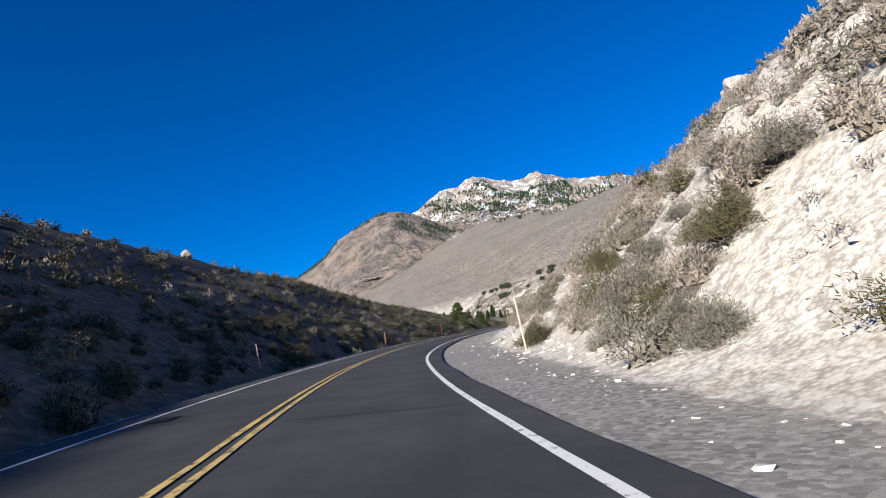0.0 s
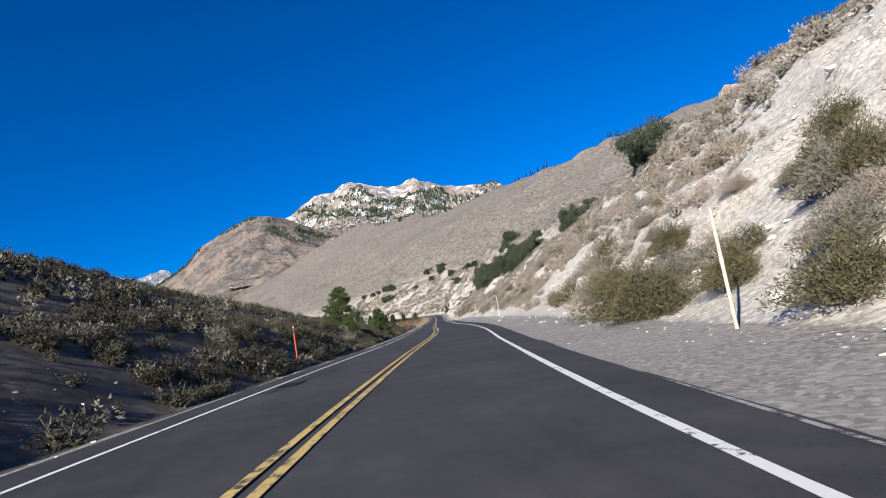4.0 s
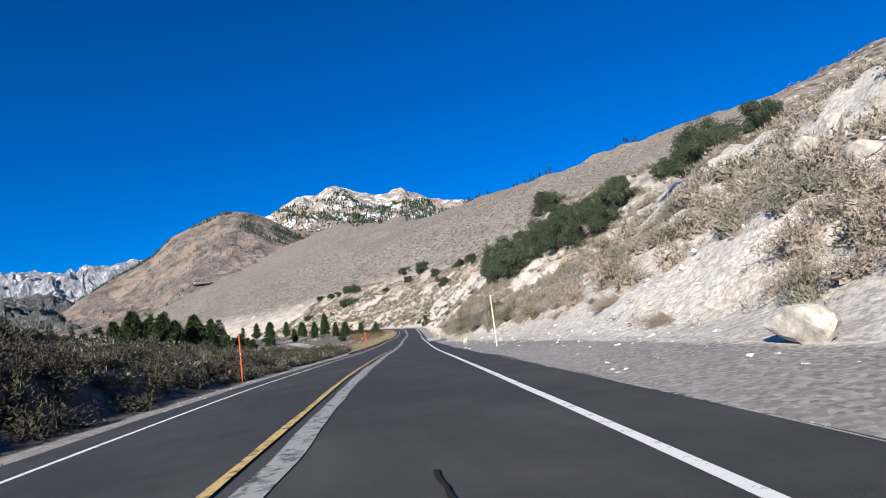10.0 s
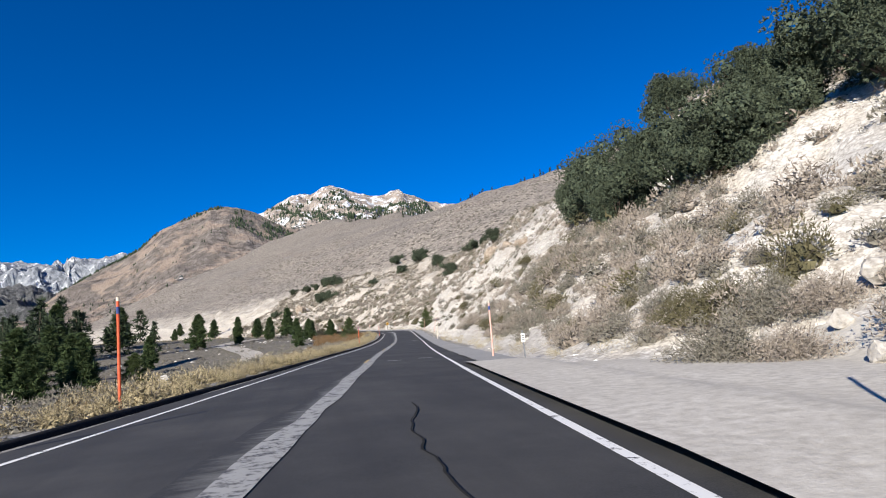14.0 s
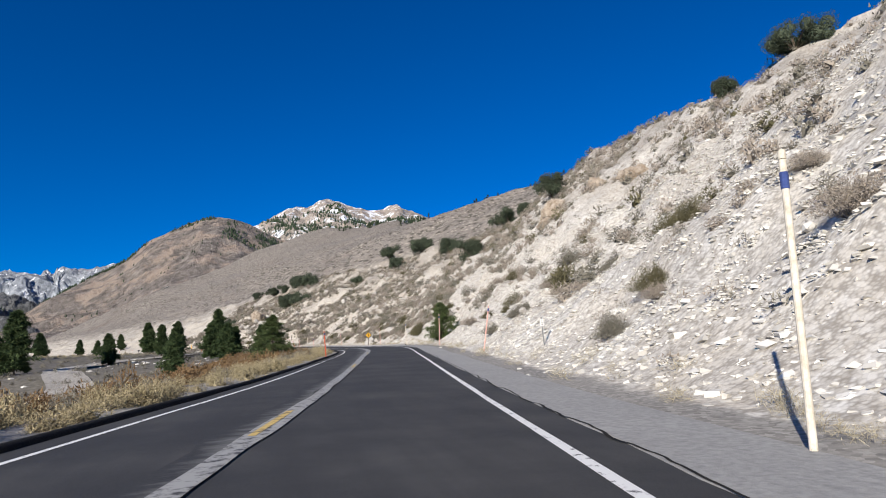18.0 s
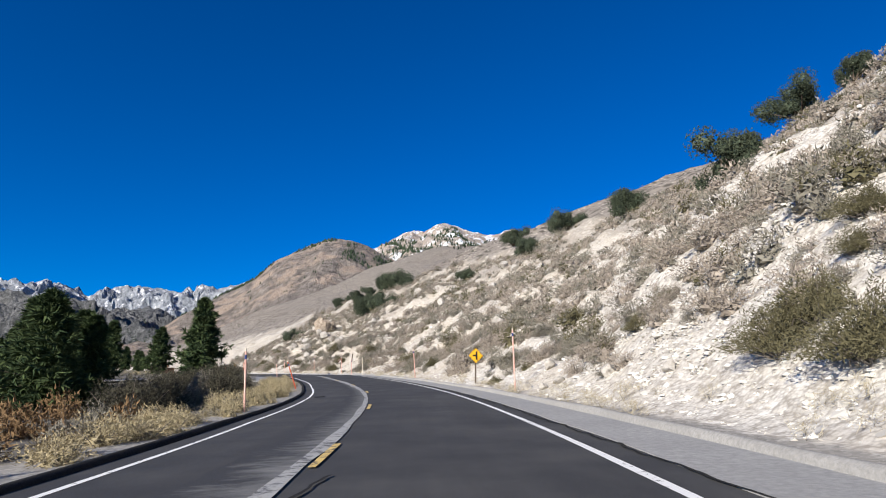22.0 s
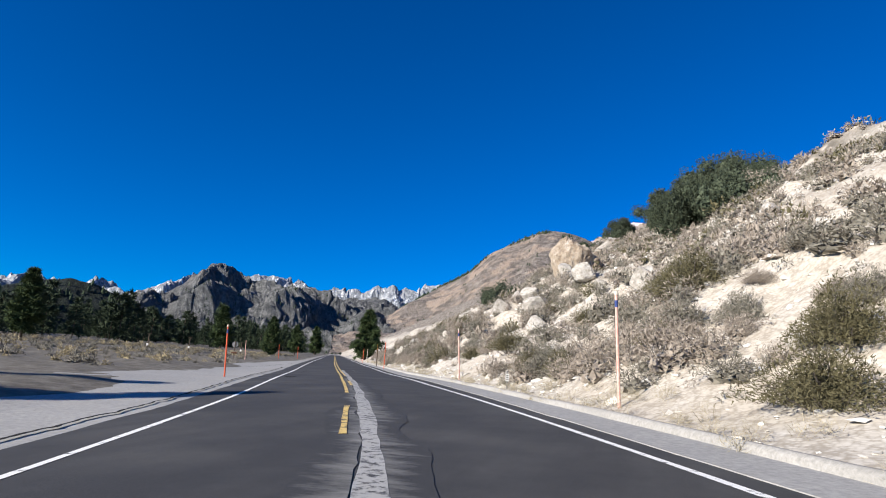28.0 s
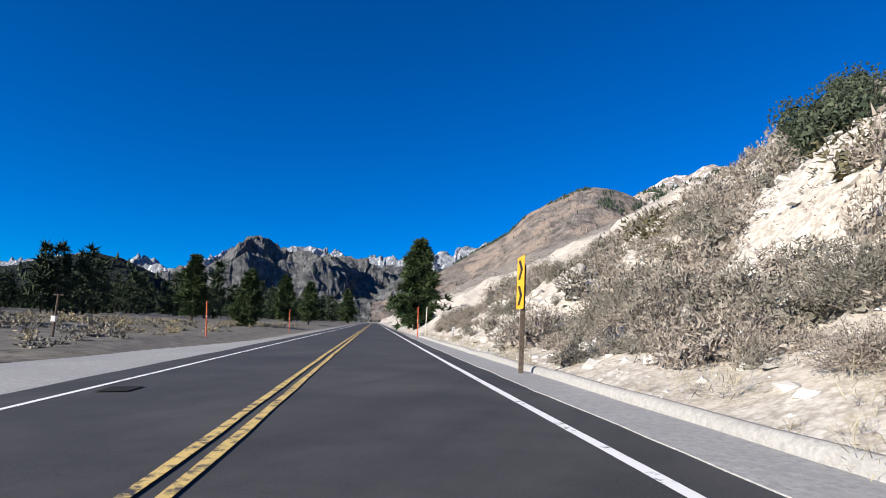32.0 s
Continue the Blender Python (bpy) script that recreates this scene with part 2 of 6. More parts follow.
def rockface(name, dark, mid, pale, tree, trees_to, snow=None, size=0.004, high=(0, 1), scar=None, stretch=(1.0, 1.0, 0.35), relief=12):
    """Far mountain: banded rock and scars, scattered woods below, snow in the hollows above."""
    k = Mat(name, 0.95)
    big = k.noise(size, 8, 0.68)
    streak = k.noise(size * 5, 8, 0.74, stretch)
    fine = k.noise(size * 30, 5, 0.75)
    c = k.ramp(streak, (0.36, dark), (0.5, mid), (0.62, pale))
    c = k.mix(k.ramp(big, (0.42, 0.0), (0.6, 0.5)), c, mid)
    if scar:
        rift = k.noise(size * 1.6, 7, 0.7, (1.0, 1.0, 0.5))
        c = k.mix(k.ramp(rift, (0.50, 0.0), (0.58, 0.85)), c, k.mix(k.ramp(fine, (0.4, 0.0), (0.62, 1.0)), scar, pale))
    c = k.mix(k.ramp(fine, (0.36, 0.55), (0.5, 0.0)), c, dark)
    if snow:
        white = k.noise(size * 3.2, 9, 0.74, (1.0, 1.0, 0.6))
        c = k.mix(k.ramp(white, (snow, 0.0), (snow + 0.04, 1.0)), c, (0.80, 0.82, 0.86))
    if tree:
        z = k.t.nodes.new("ShaderNodeSeparateXYZ")
        k.link(k.geo.outputs["Position"], z.inputs[0])
        r = k.t.nodes.new("ShaderNodeMapRange")
        r.inputs[1].default_value, r.inputs[2].default_value = high
        k.link(z.outputs[2], r.inputs[0])
        spots = k.noise(0.05, 5, 0.75)
        low = k.ramp(r.outputs[0], (0.0, 0.13), (1.0, 0.0))
        s = k.t.nodes.new("ShaderNodeMath")
        s.operation = "ADD"
        k.link(spots, s.inputs[0])
        k.link(low, s.inputs[1])
        c = k.mix(k.ramp(s.outputs[0], (trees_to, 0.0), (trees_to + 0.03, 1.0)), c, tree)
    return k.done(c, k.mix(0.35, streak, fine), 0.9, relief)


SNOWY = rockface("snowy_rock", (0.17, 0.15, 0.135), (0.37, 0.315, 0.27), (0.54, 0.46, 0.38), (0.03, 0.042, 0.04), 0.635, 0.525, 0.0035, (640, 960), None, (1.0, 1.0, 0.45), 30)
RUST = rockface("rusty_slope", (0.08, 0.068, 0.06), (0.185, 0.16, 0.142), (0.33, 0.293, 0.26), (0.05, 0.055, 0.042), 0.71, None, 0.006, (150, 500), (0.38, 0.27, 0.19), (1.0, 1.0, 0.9), 22)
GRANITE = rockface("grey_granite", (0.03, 0.033, 0.036), (0.105, 0.108, 0.11), (0.24, 0.24, 0.238), (0.03, 0.04, 0.034), 0.66, None, 0.010, (60, 300), None, (1.0, 1.0, 0.6), 18)
# pale granite with distance haze painted in as a blue tint
HAZEPEAK = rockface("hazy_peaks", (0.09, 0.105, 0.125), (0.25, 0.27, 0.30), (0.46, 0.48, 0.51), None, 0.6, 0.565, 0.007, (0, 1), None, (1.0, 1.0, 0.18), 22)
# tree cover plus the hill's shade, both put into the dark tones
SHADEHILL = rockface("shade_toned_hill", (0.02, 0.023, 0.022), (0.045, 0.046, 0.042), (0.09, 0.087, 0.08), (0.015, 0.024, 0.018), 0.42, None, 0.03, (10, 120))

PINE = varied("pine_needles", (0.022, 0.045, 0.018), (0.07, 0.10, 0.035))
LONGNEEDLE = varied("long_needles", (0.045, 0.068, 0.024), (0.105, 0.14, 0.05))
PINYON = varied("pinyon_needles", (0.03, 0.044, 0.028), (0.088, 0.108, 0.068))
FARPINE = varied("far_pine", (0.018, 0.032, 0.018), (0.045, 0.065, 0.033))
BARK = speckled("bark", (0.05, 0.038, 0.03), (0.11, 0.085, 0.065), (0.18, 0.145, 0.115), 12, 1.0, dist=0.03)
SAGE = varied("sage_leaves", (0.12, 0.112, 0.09), (0.235, 0.22, 0.183))
DRY = varied("dry_twigs", (0.20, 0.172, 0.143), (0.35, 0.305, 0.258))
GREENBRUSH = varied("green_brush", (0.075, 0.07, 0.036), (0.125, 0.112, 0.062))
RABBIT = varied("rabbitbrush_bloom", (0.21, 0.175, 0.10), (0.41, 0.35, 0.22))
GRASSY = varied("dry_grass_blades", (0.22, 0.19, 0.12), (0.46, 0.41, 0.30))
RUSSET = varied("russet_brush", (0.12, 0.075, 0.035), (0.21, 0.135, 0.07))
# left hill's shade put into the leaf colour; the big dark bushes use it too
DARKSHADEBRUSH = varied("dark_shade_leaves", (0.025, 0.024, 0.017), (0.085, 0.08, 0.055))
TWIG = varied("grey_twigs", (0.09, 0.078, 0.066), (0.17, 0.15, 0.13))
STONE = varied("pale_stones", (0.40, 0.38, 0.345), (0.70, 0.68, 0.635))
ROCK = speckled("pale_boulder", (0.22, 0.20, 0.175), (0.41, 0.388, 0.352), (0.56, 0.54, 0.505), 3.5, 0.6, dist=0.06)
TOWER = speckled("tan_outcrop", (0.17, 0.128, 0.09), (0.34, 0.283, 0.222), (0.50, 0.456, 0.395), 1.3, 0.25, dist=0.3)
POLE_ORANGE = speckled("orange_paint", (0.46, 0.075, 0.03), (0.58, 0.10, 0.04), (0.64, 0.15, 0.07), 9, 1.5, 0.6, 0.002)
POLE_PINK = speckled("faded_orange_paint", (0.52, 0.27, 0.22), (0.64, 0.38, 0.32), (0.72, 0.50, 0.44), 9, 1.5, 0.6, 0.002)
POLE_WHITE = speckled("weathered_white_wood", (0.42, 0.37, 0.29), (0.62, 0.57, 0.48), (0.74, 0.70, 0.62), 9, 1.5, 0.8, 0.003)
BLUE = speckled("blue_band", (0.03, 0.05, 0.16), (0.05, 0.08, 0.24), (0.07, 0.11, 0.30), 9)
SIGN_YELLOW = speckled("sign_yellow", (0.66, 0.33, 0.015), (0.78, 0.41, 0.02), (0.82, 0.46, 0.04), 4, 1.0, 0.45, 0.001, 0.1)
SIGN_BLACK = speckled("sign_black", (0.01, 0.01, 0.01), (0.015, 0.015, 0.015), (0.025, 0.025, 0.025), 6, 1.0, 0.5, 0.001, 0.1)
SIGN_BROWN = speckled("sign_brown", (0.075, 0.03, 0.016), (0.105, 0.043, 0.022), (0.13, 0.058, 0.03), 5, 1.0, 0.5, 0.001, 0.1)
SIGN_WHITE = speckled("sign_white", (0.62, 0.62, 0.60), (0.75, 0.75, 0.73), (0.8, 0.8, 0.78), 5, 1.0, 0.5, 0.001, 0.1)
STEEL = speckled("galvanised_steel", (0.12, 0.125, 0.13), (0.18, 0.185, 0.19), (0.25, 0.255, 0.26), 10, 1.0, 0.5, 0.002)


# ---------------------------------------------------------------- helpers
def lattice(seed):
    return np.random.default_rng(seed).random((256, 256))


LATTICE = lattice(3)


def bumps(x, y, seed=0):
    """Smooth noise in -1..1 on arrays."""
    x, y = np.asarray(x, float) + seed * 17.13, np.asarray(y, float) + seed * 5.71
    i, j = np.floor(x).astype(int), np.floor(y).astype(int)
    f, g = x - i, y - j
    f, g = f * f * (3 - 2 * f), g * g * (3 - 2 * g)
    a, b = LATTICE[i % 256, j % 256], LATTICE[(i + 1) % 256, j % 256]
    c, d = LATTICE[i % 256, (j + 1) % 256], LATTICE[(i + 1) % 256, (j + 1) % 256]
    return 2 * ((a * (1 - f) + b * f) * (1 - g) + (c * (1 - f) + d * f) * g) - 1


def fractal(x, y, seed=0, octaves=5, gain=0.5, ridged=False):
    total, amp = 0.0, 1.0
    for k in range(octaves):
        n = bumps(np.asarray(x) * 2.03**k, np.asarray(y) * 2.03**k, seed + k)
        total, amp = total + amp * (1 - 2 * abs(n) if ridged else n), amp * gain
    return total


def mesh_of(name, verts, faces, mats, index=None, smooth=False):
    """A mesh from arrays of vertices and of faces that all have three or all have four corners."""
    me = bpy.data.meshes.new(name)
    verts, faces = np.asarray(verts, np.float32), np.asarray(faces, np.int32)
    me.vertices.add(len(verts))
    me.vertices.foreach_set("co", verts.ravel())
    me.loops.add(faces.size)
    me.loops.foreach_set("vertex_index", faces.ravel())
    me.polygons.add(len(faces))
    me.polygons.foreach_set("loop_start", np.arange(len(faces), dtype=np.int32) * faces.shape[1])
    me.polygons.foreach_set("use_smooth", np.full(len(faces), smooth))
    for m in mats:
        me.materials.append(m)
    if index is not None:
        me.polygons.foreach_set("material_index", np.asarray(index, np.int32))
    me.update(calc_edges=True)
    me.validate()
    return me


def part(name, me, parent, label="", at=None):
    ob = new(name, me)
    ob.parent = parent
    if at is not None:
        ob.matrix_basis = at
    return tagged(ob, label)


def from_bm(name, bm, mat):
    me = bpy.data.meshes.new(name)
    bm.to_mesh(me)
    bm.free()
    me.materials.append(mat)
    return me


def sheet(rows, cols):
    """Quads of a grid of rows x cols vertices."""
    k = np.arange((rows - 1) * cols).reshape(rows - 1, cols)[:, :-1].ravel()
    return np.stack([k, k + 1, k + cols + 1, k + cols], 1)


# ---------------------------------------------------------------- the road's line
LINE = [(-120, 24.83, -141.30, -1.88), (-80, 17.77, -94.47, -1.79), (-40, 10.69, -47.64, -1.69), (-20, 7.16, -24.22, -1.65), (0, 3.63, -0.78, -1.60),
        (15.6, 1.14, 17.47, -1.58), (31.3, -0.19, 36.56, -1.56), (47, 0.40, 56.90, -1.45), (62.4, 2.62, 78.24, -1.41), (77.6, 6.58, 99.94, -1.36),
        (93, 11.10, 122.03, -1.33), (108.5, 14.79, 143.69, -1.30), (124.2, 17.91, 164.47, -1.33), (139.9, 21.10, 185.05, -1.31), (155.7, 24.62, 205.20, -1.28),
        (171.5, 27.55, 225.07, -1.17), (187.6, 30.77, 245.32, -1.23), (203.8, 34.29, 265.91, -1.28), (220.2, 37.84, 286.86, -1.20), (236.6, 41.25, 307.92, -1.03),
        (252.9, 44.63, 328.38, -0.79), (269.1, 48.21, 348.61, -0.56), (285.2, 51.82, 369.17, -0.20), (301.3, 55.13, 389.74, 0.35), (317.4, 58.04, 409.89, 1.14),
        (333.8, 60.69, 429.30, 1.90), (350.2, 61.90, 448.80, 2.50), (366.4, 62.01, 467.51, 2.90), (382.2, 60.86, 485.37, 3.34), (397.8, 58.19, 502.23, 3.86),
        (413.5, 54.50, 518.14, 4.41), (429.6, 50.49, 533.95, 4.90), (446, 45.05, 549.35, 5.13), (462.5, 38.55, 564.10, 5.42), (479.3, 31.41, 578.53, 5.70),
        (496.2, 23.87, 593.34, 5.86), (513.4, 16.87, 607.05, 6.13), (530, 9.94, 620.75, 6.38), (560, -2.48, 645.54, 6.85), (600, -18.98, 678.63, 7.47),
        (635, -33.43, 707.57, 8.02)]   # station, x, y, z: a station is 1.0 to 1.4 m


def dense_line():
    """The centre line at every station: s, x, y, z, by cubic pieces through the control points."""
    cut, p = np.array(LINE)[:, 0], np.array(LINE)[:, 1:]
    m = np.gradient(p, cut, axis=0)
    s = np.arange(-120, cut[-1], 1.0)
    i = np.clip(np.searchsorted(cut, s, "right") - 1, 0, len(p) - 2)
    h = (cut[i + 1] - cut[i])[:, None]
    q = ((s - cut[i]) / h[:, 0])[:, None]
    out = (2 * q**3 - 3 * q**2 + 1) * p[i] + (q**3 - 2 * q**2 + q) * h * m[i] + (3 * q**2 - 2 * q**3) * p[i + 1] + (q**3 - q**2) * h * m[i + 1]
    end = (p[-1] - p[-2]) / np.linalg.norm(p[-1, :2] - p[-2, :2])
    far = np.arange(10, 1800, 10.0)[:, None]
    return np.r_[s, s[-1] + far[:, 0]], np.r_[out, out[-1] + far * end]


LS, LP = dense_line()
LT = np.gradient(LP[:, :2], LS, axis=0)
LT /= np.linalg.norm(LT, axis=1)[:, None]


CANT = [(0, -2.2), (60, -2.1), (100, 0), (140, 1.8), (170, 1.7), (205, 1.0), (240, 0.9), (295, 0.0), (315, 1.5), (335, 2.4), (375, 2.9), (400, 3.6), (460, 3.2), (500, 2.3), (560, 1.6), (700, 0)]


def cant(s, u):
    """Rise of the banked road across its width, about the lane's middle: degrees from the table, up to the right."""
    a = np.tan(np.radians(np.interp(s, [c[0] for c in CANT], [c[1] for c in CANT])))
    return a * (np.clip(u, -7, 7) - 1.3)


def on_line(s, u):
    """x, y and the road's z at s metres along and u to the right of the centre line."""
    x, y, z = (np.interp(s, LS, LP[:, k]) for k in range(3))
    z = z + cant(s, u)
    tx, ty = np.interp(s, LS, LT[:, 0]), np.interp(s, LS, LT[:, 1])
    return x + u * ty, y - u * tx, z


def knots(s, *pairs):
    return np.interp(s, [p[0] for p in pairs], [p[1] for p in pairs])


BANK_VERGE = [(0, 6.3), (20, 7.6), (60, 8.4), (90, 8.1), (140, 8.6), (165, 8.5), (200, 7.8), (222, 7.5), (227, 11), (233, 11), (237, 7.3), (260, 7.0), (290, 7.0), (320, 7.2), (345, 7.2), (370, 7.2), (400, 6.7), (450, 6.5), (500, 5.9), (540, 5.3), (575, 5.3)]
BANK_SLOPE = [(0, 0.81), (20, 0.77), (40, 0.72), (60, 0.74), (90, 0.71), (130, 0.67), (165, 0.54), (200, 0.58), (240, 0.57), (280, 0.91), (310, 0.77), (340, 0.77), (370, 0.88), (400, 0.67), (440, 0.61), (470, 0.6), (500, 0.63), (530, 0.62), (560, 0.6), (700, 0.46)]
BANK_REACH = [(0, 32), (30, 33), (50, 30), (70, 32), (90, 31), (130, 31), (170, 23), (200, 25), (240, 48), (280, 31), (310, 34), (340, 38), (370, 40), (400, 38), (430, 46), (460, 55), (490, 47), (515, 42), (540, 44), (570, 42)]
RIDGE_TOP = [(250, 202), (330, 206), (400, 208), (470, 225), (620, 215), (760, 209), (950, 201), (1200, 219), (1450, 253), (1600, 60)]
LEFT_SLOPE = [(-110, 0.57), (-50, 0.57), (-12, 0.56), (0, 0.56), (30, 0.6), (53, 0.61), (80, 0.54), (104, 0.46), (130, 0.39), (170, 0.33), (200, 0.18), (222, 0.06), (236, -0.05), (250, -0.12), (300, -0.18), (345, -0.16), (372, -0.05), (420, -0.03), (450, 0)]
LEFT_REACH = [(-110, 80), (-50, 70), (-12, 38), (0, 34), (30, 32), (60, 30), (100, 30), (150, 25), (200, 14), (260, 30), (400, 40)]


def verge(s):
    """Where the cut bank begins, right of the road."""
    return knots(s, *BANK_VERGE)


def ground_z(s, u, rough=True):
    """Height of the ground."""
    s, u = np.asarray(s, float), np.asarray(u, float)
    z0 = np.interp(s, LS, LP[:, 2]) + cant(s, u)
    # right: verge, cut bank, then the long hillside up to its ridge
    v = u - verge(s)
    k = knots(s, *BANK_SLOPE)
    reach = knots(s, *BANK_REACH)
    soft = np.where(v > 0, np.sqrt(v * v + 2.0) - 1.414, 0)
    bank = k * np.minimum(soft, reach)
    top = knots(s, *RIDGE_TOP)
    over = np.clip((v - reach) / (540 - reach), 0, None)
    hill = bank + np.where(over <= 1, over * (top - k * reach), (top - k * reach) - (over - 1) * 90)
    hill = hill + knots(s, (30, 0.1), (70, 0.25), (180, 0.3), (230, 0.1)) * np.clip((u - 5.0) / 4, 0, 1)
    if rough:
        w = np.clip(v / 5, 0, 1)
        lump = 1.3 * fractal(s / 9, u / 6, 2, 4) * np.clip(v / 8, 0, 1) + 0.36 * fractal(s / 1.7, u / 1.5, 9, 3) * w
        lump += np.clip((v - 60) / 100, 0, 1) * (7 * fractal(s / 90, u / 260, 21, 4, 0.55, True) + 1.0 * fractal(s / 14, u / 20, 31, 3))
        hill = hill + lump + 0.04 * fractal(s / 1.2, u / 1.2, 5, 2) * np.clip((u - 4.6) / 1.0, 0, 1)
    # left: a low shaded hill at first, then a shelf that falls to the valley floor
    d = -u - 6.2
    kl = knots(s, *LEFT_SLOPE)
    rl = knots(s, *LEFT_REACH)
    soft = np.where(d > 0, np.sqrt(d * d + 1.5) - 1.22, 0)
    left = kl * np.minimum(soft, rl)
    left += np.clip((d - rl) / 60, 0, 1) * (knots(s, (0, 1.0), (100, -1), (220, -3), (320, -3.5), (420, -1.0), (520, 0)) - np.maximum(left, 0) * 0.5)
    left += knots(s, (-40, 0), (10, -0.55), (90, -0.45), (160, -0.3), (220, -0.1)) * np.exp(-((d - 1.2) / 1.5) ** 2)
    if rough:
        w = np.clip(d / 4, 0, 1)
        left = left + w * (0.55 * fractal(s / 11, u / 9, 41, 4) + 0.12 * fractal(s / 1.9, u / 1.9, 45, 3)) * knots(s, (180, 1), (260, 0.6), (400, 0.35)) + 0.03 * fractal(s / 1.1, u / 1.1, 51, 2) * np.clip((-u - 4.4) / 1, 0, 1)
    return z0 - 0.14 + np.where(u > 0, hill, left)


def spot(s, u, dz=0.0):
    x, y, _ = on_line(s, u)
    return float(x), float(y), float(ground_z(s, u)) + dz


def valley_z(x, y):
    """The valley floor climbs gently up the valley."""
    return -9.0 + 0.0105 * np.clip(y, -200, 1700)


def ground():
    s = np.r_[np.arange(-110, 30, 1.6), np.arange(30, 560, 1.1), np.arange(560, 760, 4.0), np.arange(760, 1650, 18.0)]
    right = np.r_[np.arange(0, 4.5, 1.5), np.arange(4.5, 34, 0.75), np.arange(34, 70, 1.5), np.geomspace(70, 780, 50)]
    left = np.r_[np.arange(1.5, 4.5, 1.5), np.arange(4.5, 30, 0.9), np.arange(30, 60, 2.2), np.geomspace(60, 150, 14)]
    u = np.r_[-left[::-1], right]
    ss, uu = np.meshgrid(s, u, indexing="ij")
    x, y, _ = on_line(ss, uu)
    z = ground_z(ss, uu)
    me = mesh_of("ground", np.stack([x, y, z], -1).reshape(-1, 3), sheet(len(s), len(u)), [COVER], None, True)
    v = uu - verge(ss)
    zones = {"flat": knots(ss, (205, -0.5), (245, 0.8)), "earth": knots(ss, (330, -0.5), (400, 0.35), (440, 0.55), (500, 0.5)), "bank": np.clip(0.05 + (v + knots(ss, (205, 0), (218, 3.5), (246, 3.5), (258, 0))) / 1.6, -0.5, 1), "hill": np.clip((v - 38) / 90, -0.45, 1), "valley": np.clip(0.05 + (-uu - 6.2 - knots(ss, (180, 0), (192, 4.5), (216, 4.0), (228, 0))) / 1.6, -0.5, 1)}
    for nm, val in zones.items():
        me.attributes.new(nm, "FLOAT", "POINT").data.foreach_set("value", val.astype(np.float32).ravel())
    g = new("ground", me)
    tagged(g, "pale scree bank, grey gravel verge and scrubby hillside", "ground", kind="structure")
    n = 60
    a = np.linspace(-1, 1, n)
    gx, gy = np.meshgrid(a * abs(a) * 4900, a * abs(a) * 4900 + 700, indexing="ij")
    gz = valley_z(gx, gy)
    far = new("ground_valley", mesh_of("ground_valley", np.stack([gx, gy, gz], -1).reshape(-1, 3), sheet(n, n), [SOIL], None, True))
    tagged(far, "brown scrubby valley floor reaching the mountains", "ground", kind="structure")


ground()


def strip(name, s0, s1, u0, u1, z, mat, step=1.0, wob=0.0, seed=0, thick=0.0):
    """A band along the road between two offsets, lying z above the road."""
    s = np.arange(s0, s1 + 0.01, step)
    cols = np.linspace(0, 1, 5)
    ss, q = np.meshgrid(s, cols, indexing="ij")
    lo = (u0(ss) if callable(u0) else u0) + wob * fractal(ss / 2.3, ss * 0, seed, 3)
    hi = (u1(ss) if callable(u1) else u1) + wob * fractal(ss / 2.3, ss * 0, seed + 7, 3)
    u = lo + q * (hi - lo)
    x, y, z0 = on_line(ss, u)
    v = np.stack([x, y, z0 + z + crown(u) - 0.08], -1).reshape(-1, 3)
    f = sheet(len(s), 5)[:, ::-1]
    if thick:
        n, edge = len(v), []
        low = v - [0, 0, thick]
        k = np.arange(len(s) - 1) * 5
        edge = np.r_[np.stack([k, k + 5, k + 5 + n, k + n], 1), np.stack([k + 4 + n, k + 9 + n, k + 9, k + 4], 1)]
        v, f = np.r_[v, low], np.r_[f, edge]
    me = mesh_of(name, v, f, [mat], None, not thick)
    if len(me.vertices) == q.size:
        me.attributes.new("across", "FLOAT", "POINT").data.foreach_set("value", q.astype(np.float32).ravel())
    return new(name, me)


def crown(u):
    return 0.05 - 0.012 * abs(u)


def left_line(s):
    """Offset of the left edge line: the left lane narrows in the second bend."""
    return knots(s, (-110, -3.36), (225, -3.36), (250, -3.2), (275, -2.97), (291, -2.8), (320, -2.48), (346, -2.5), (356, -2.95), (366, -3.3), (380, -3.36), (396, -3.4), (408, -3.1), (424, -3.36))


road = strip("road", -110, 900, lambda s: left_line(s) - knots(s, (200, 0.99), (250, 0.55), (424, 0.55), (440, 0.99)), lambda s: knots(s, (0, 4.3), (60, 4.6), (150, 5.2), (210, 4.9), (260, 4.5), (350, 4.5), (396, 5.0), (440, 4.9), (470, 4.5)), 0.03, ASPHALT, 1.0, 0.06, 3, 0.12)
tagged(road, "dark grey asphalt two-lane mountain road", "road", kind="structure")
wide = lambda s, u: u + knots(s, (345, 0), (396, 0.6), (435, 0.65), (456, 0.35), (475, 0))
for nm, u0, u1, lab in (("road_edge_line_right", lambda s: wide(s, 3.64), lambda s: wide(s, 3.78), "white edge line"), ("road_edge_line_left", lambda s: left_line(s) - 0.06, lambda s: left_line(s) + 0.06, "thin white edge line")):
    tagged(strip(nm, -110, 900, u0, u1, 0.036, WHITE, 1.0, 0.012, 5), lab + " painted on asphalt", "road line", kind="structure")

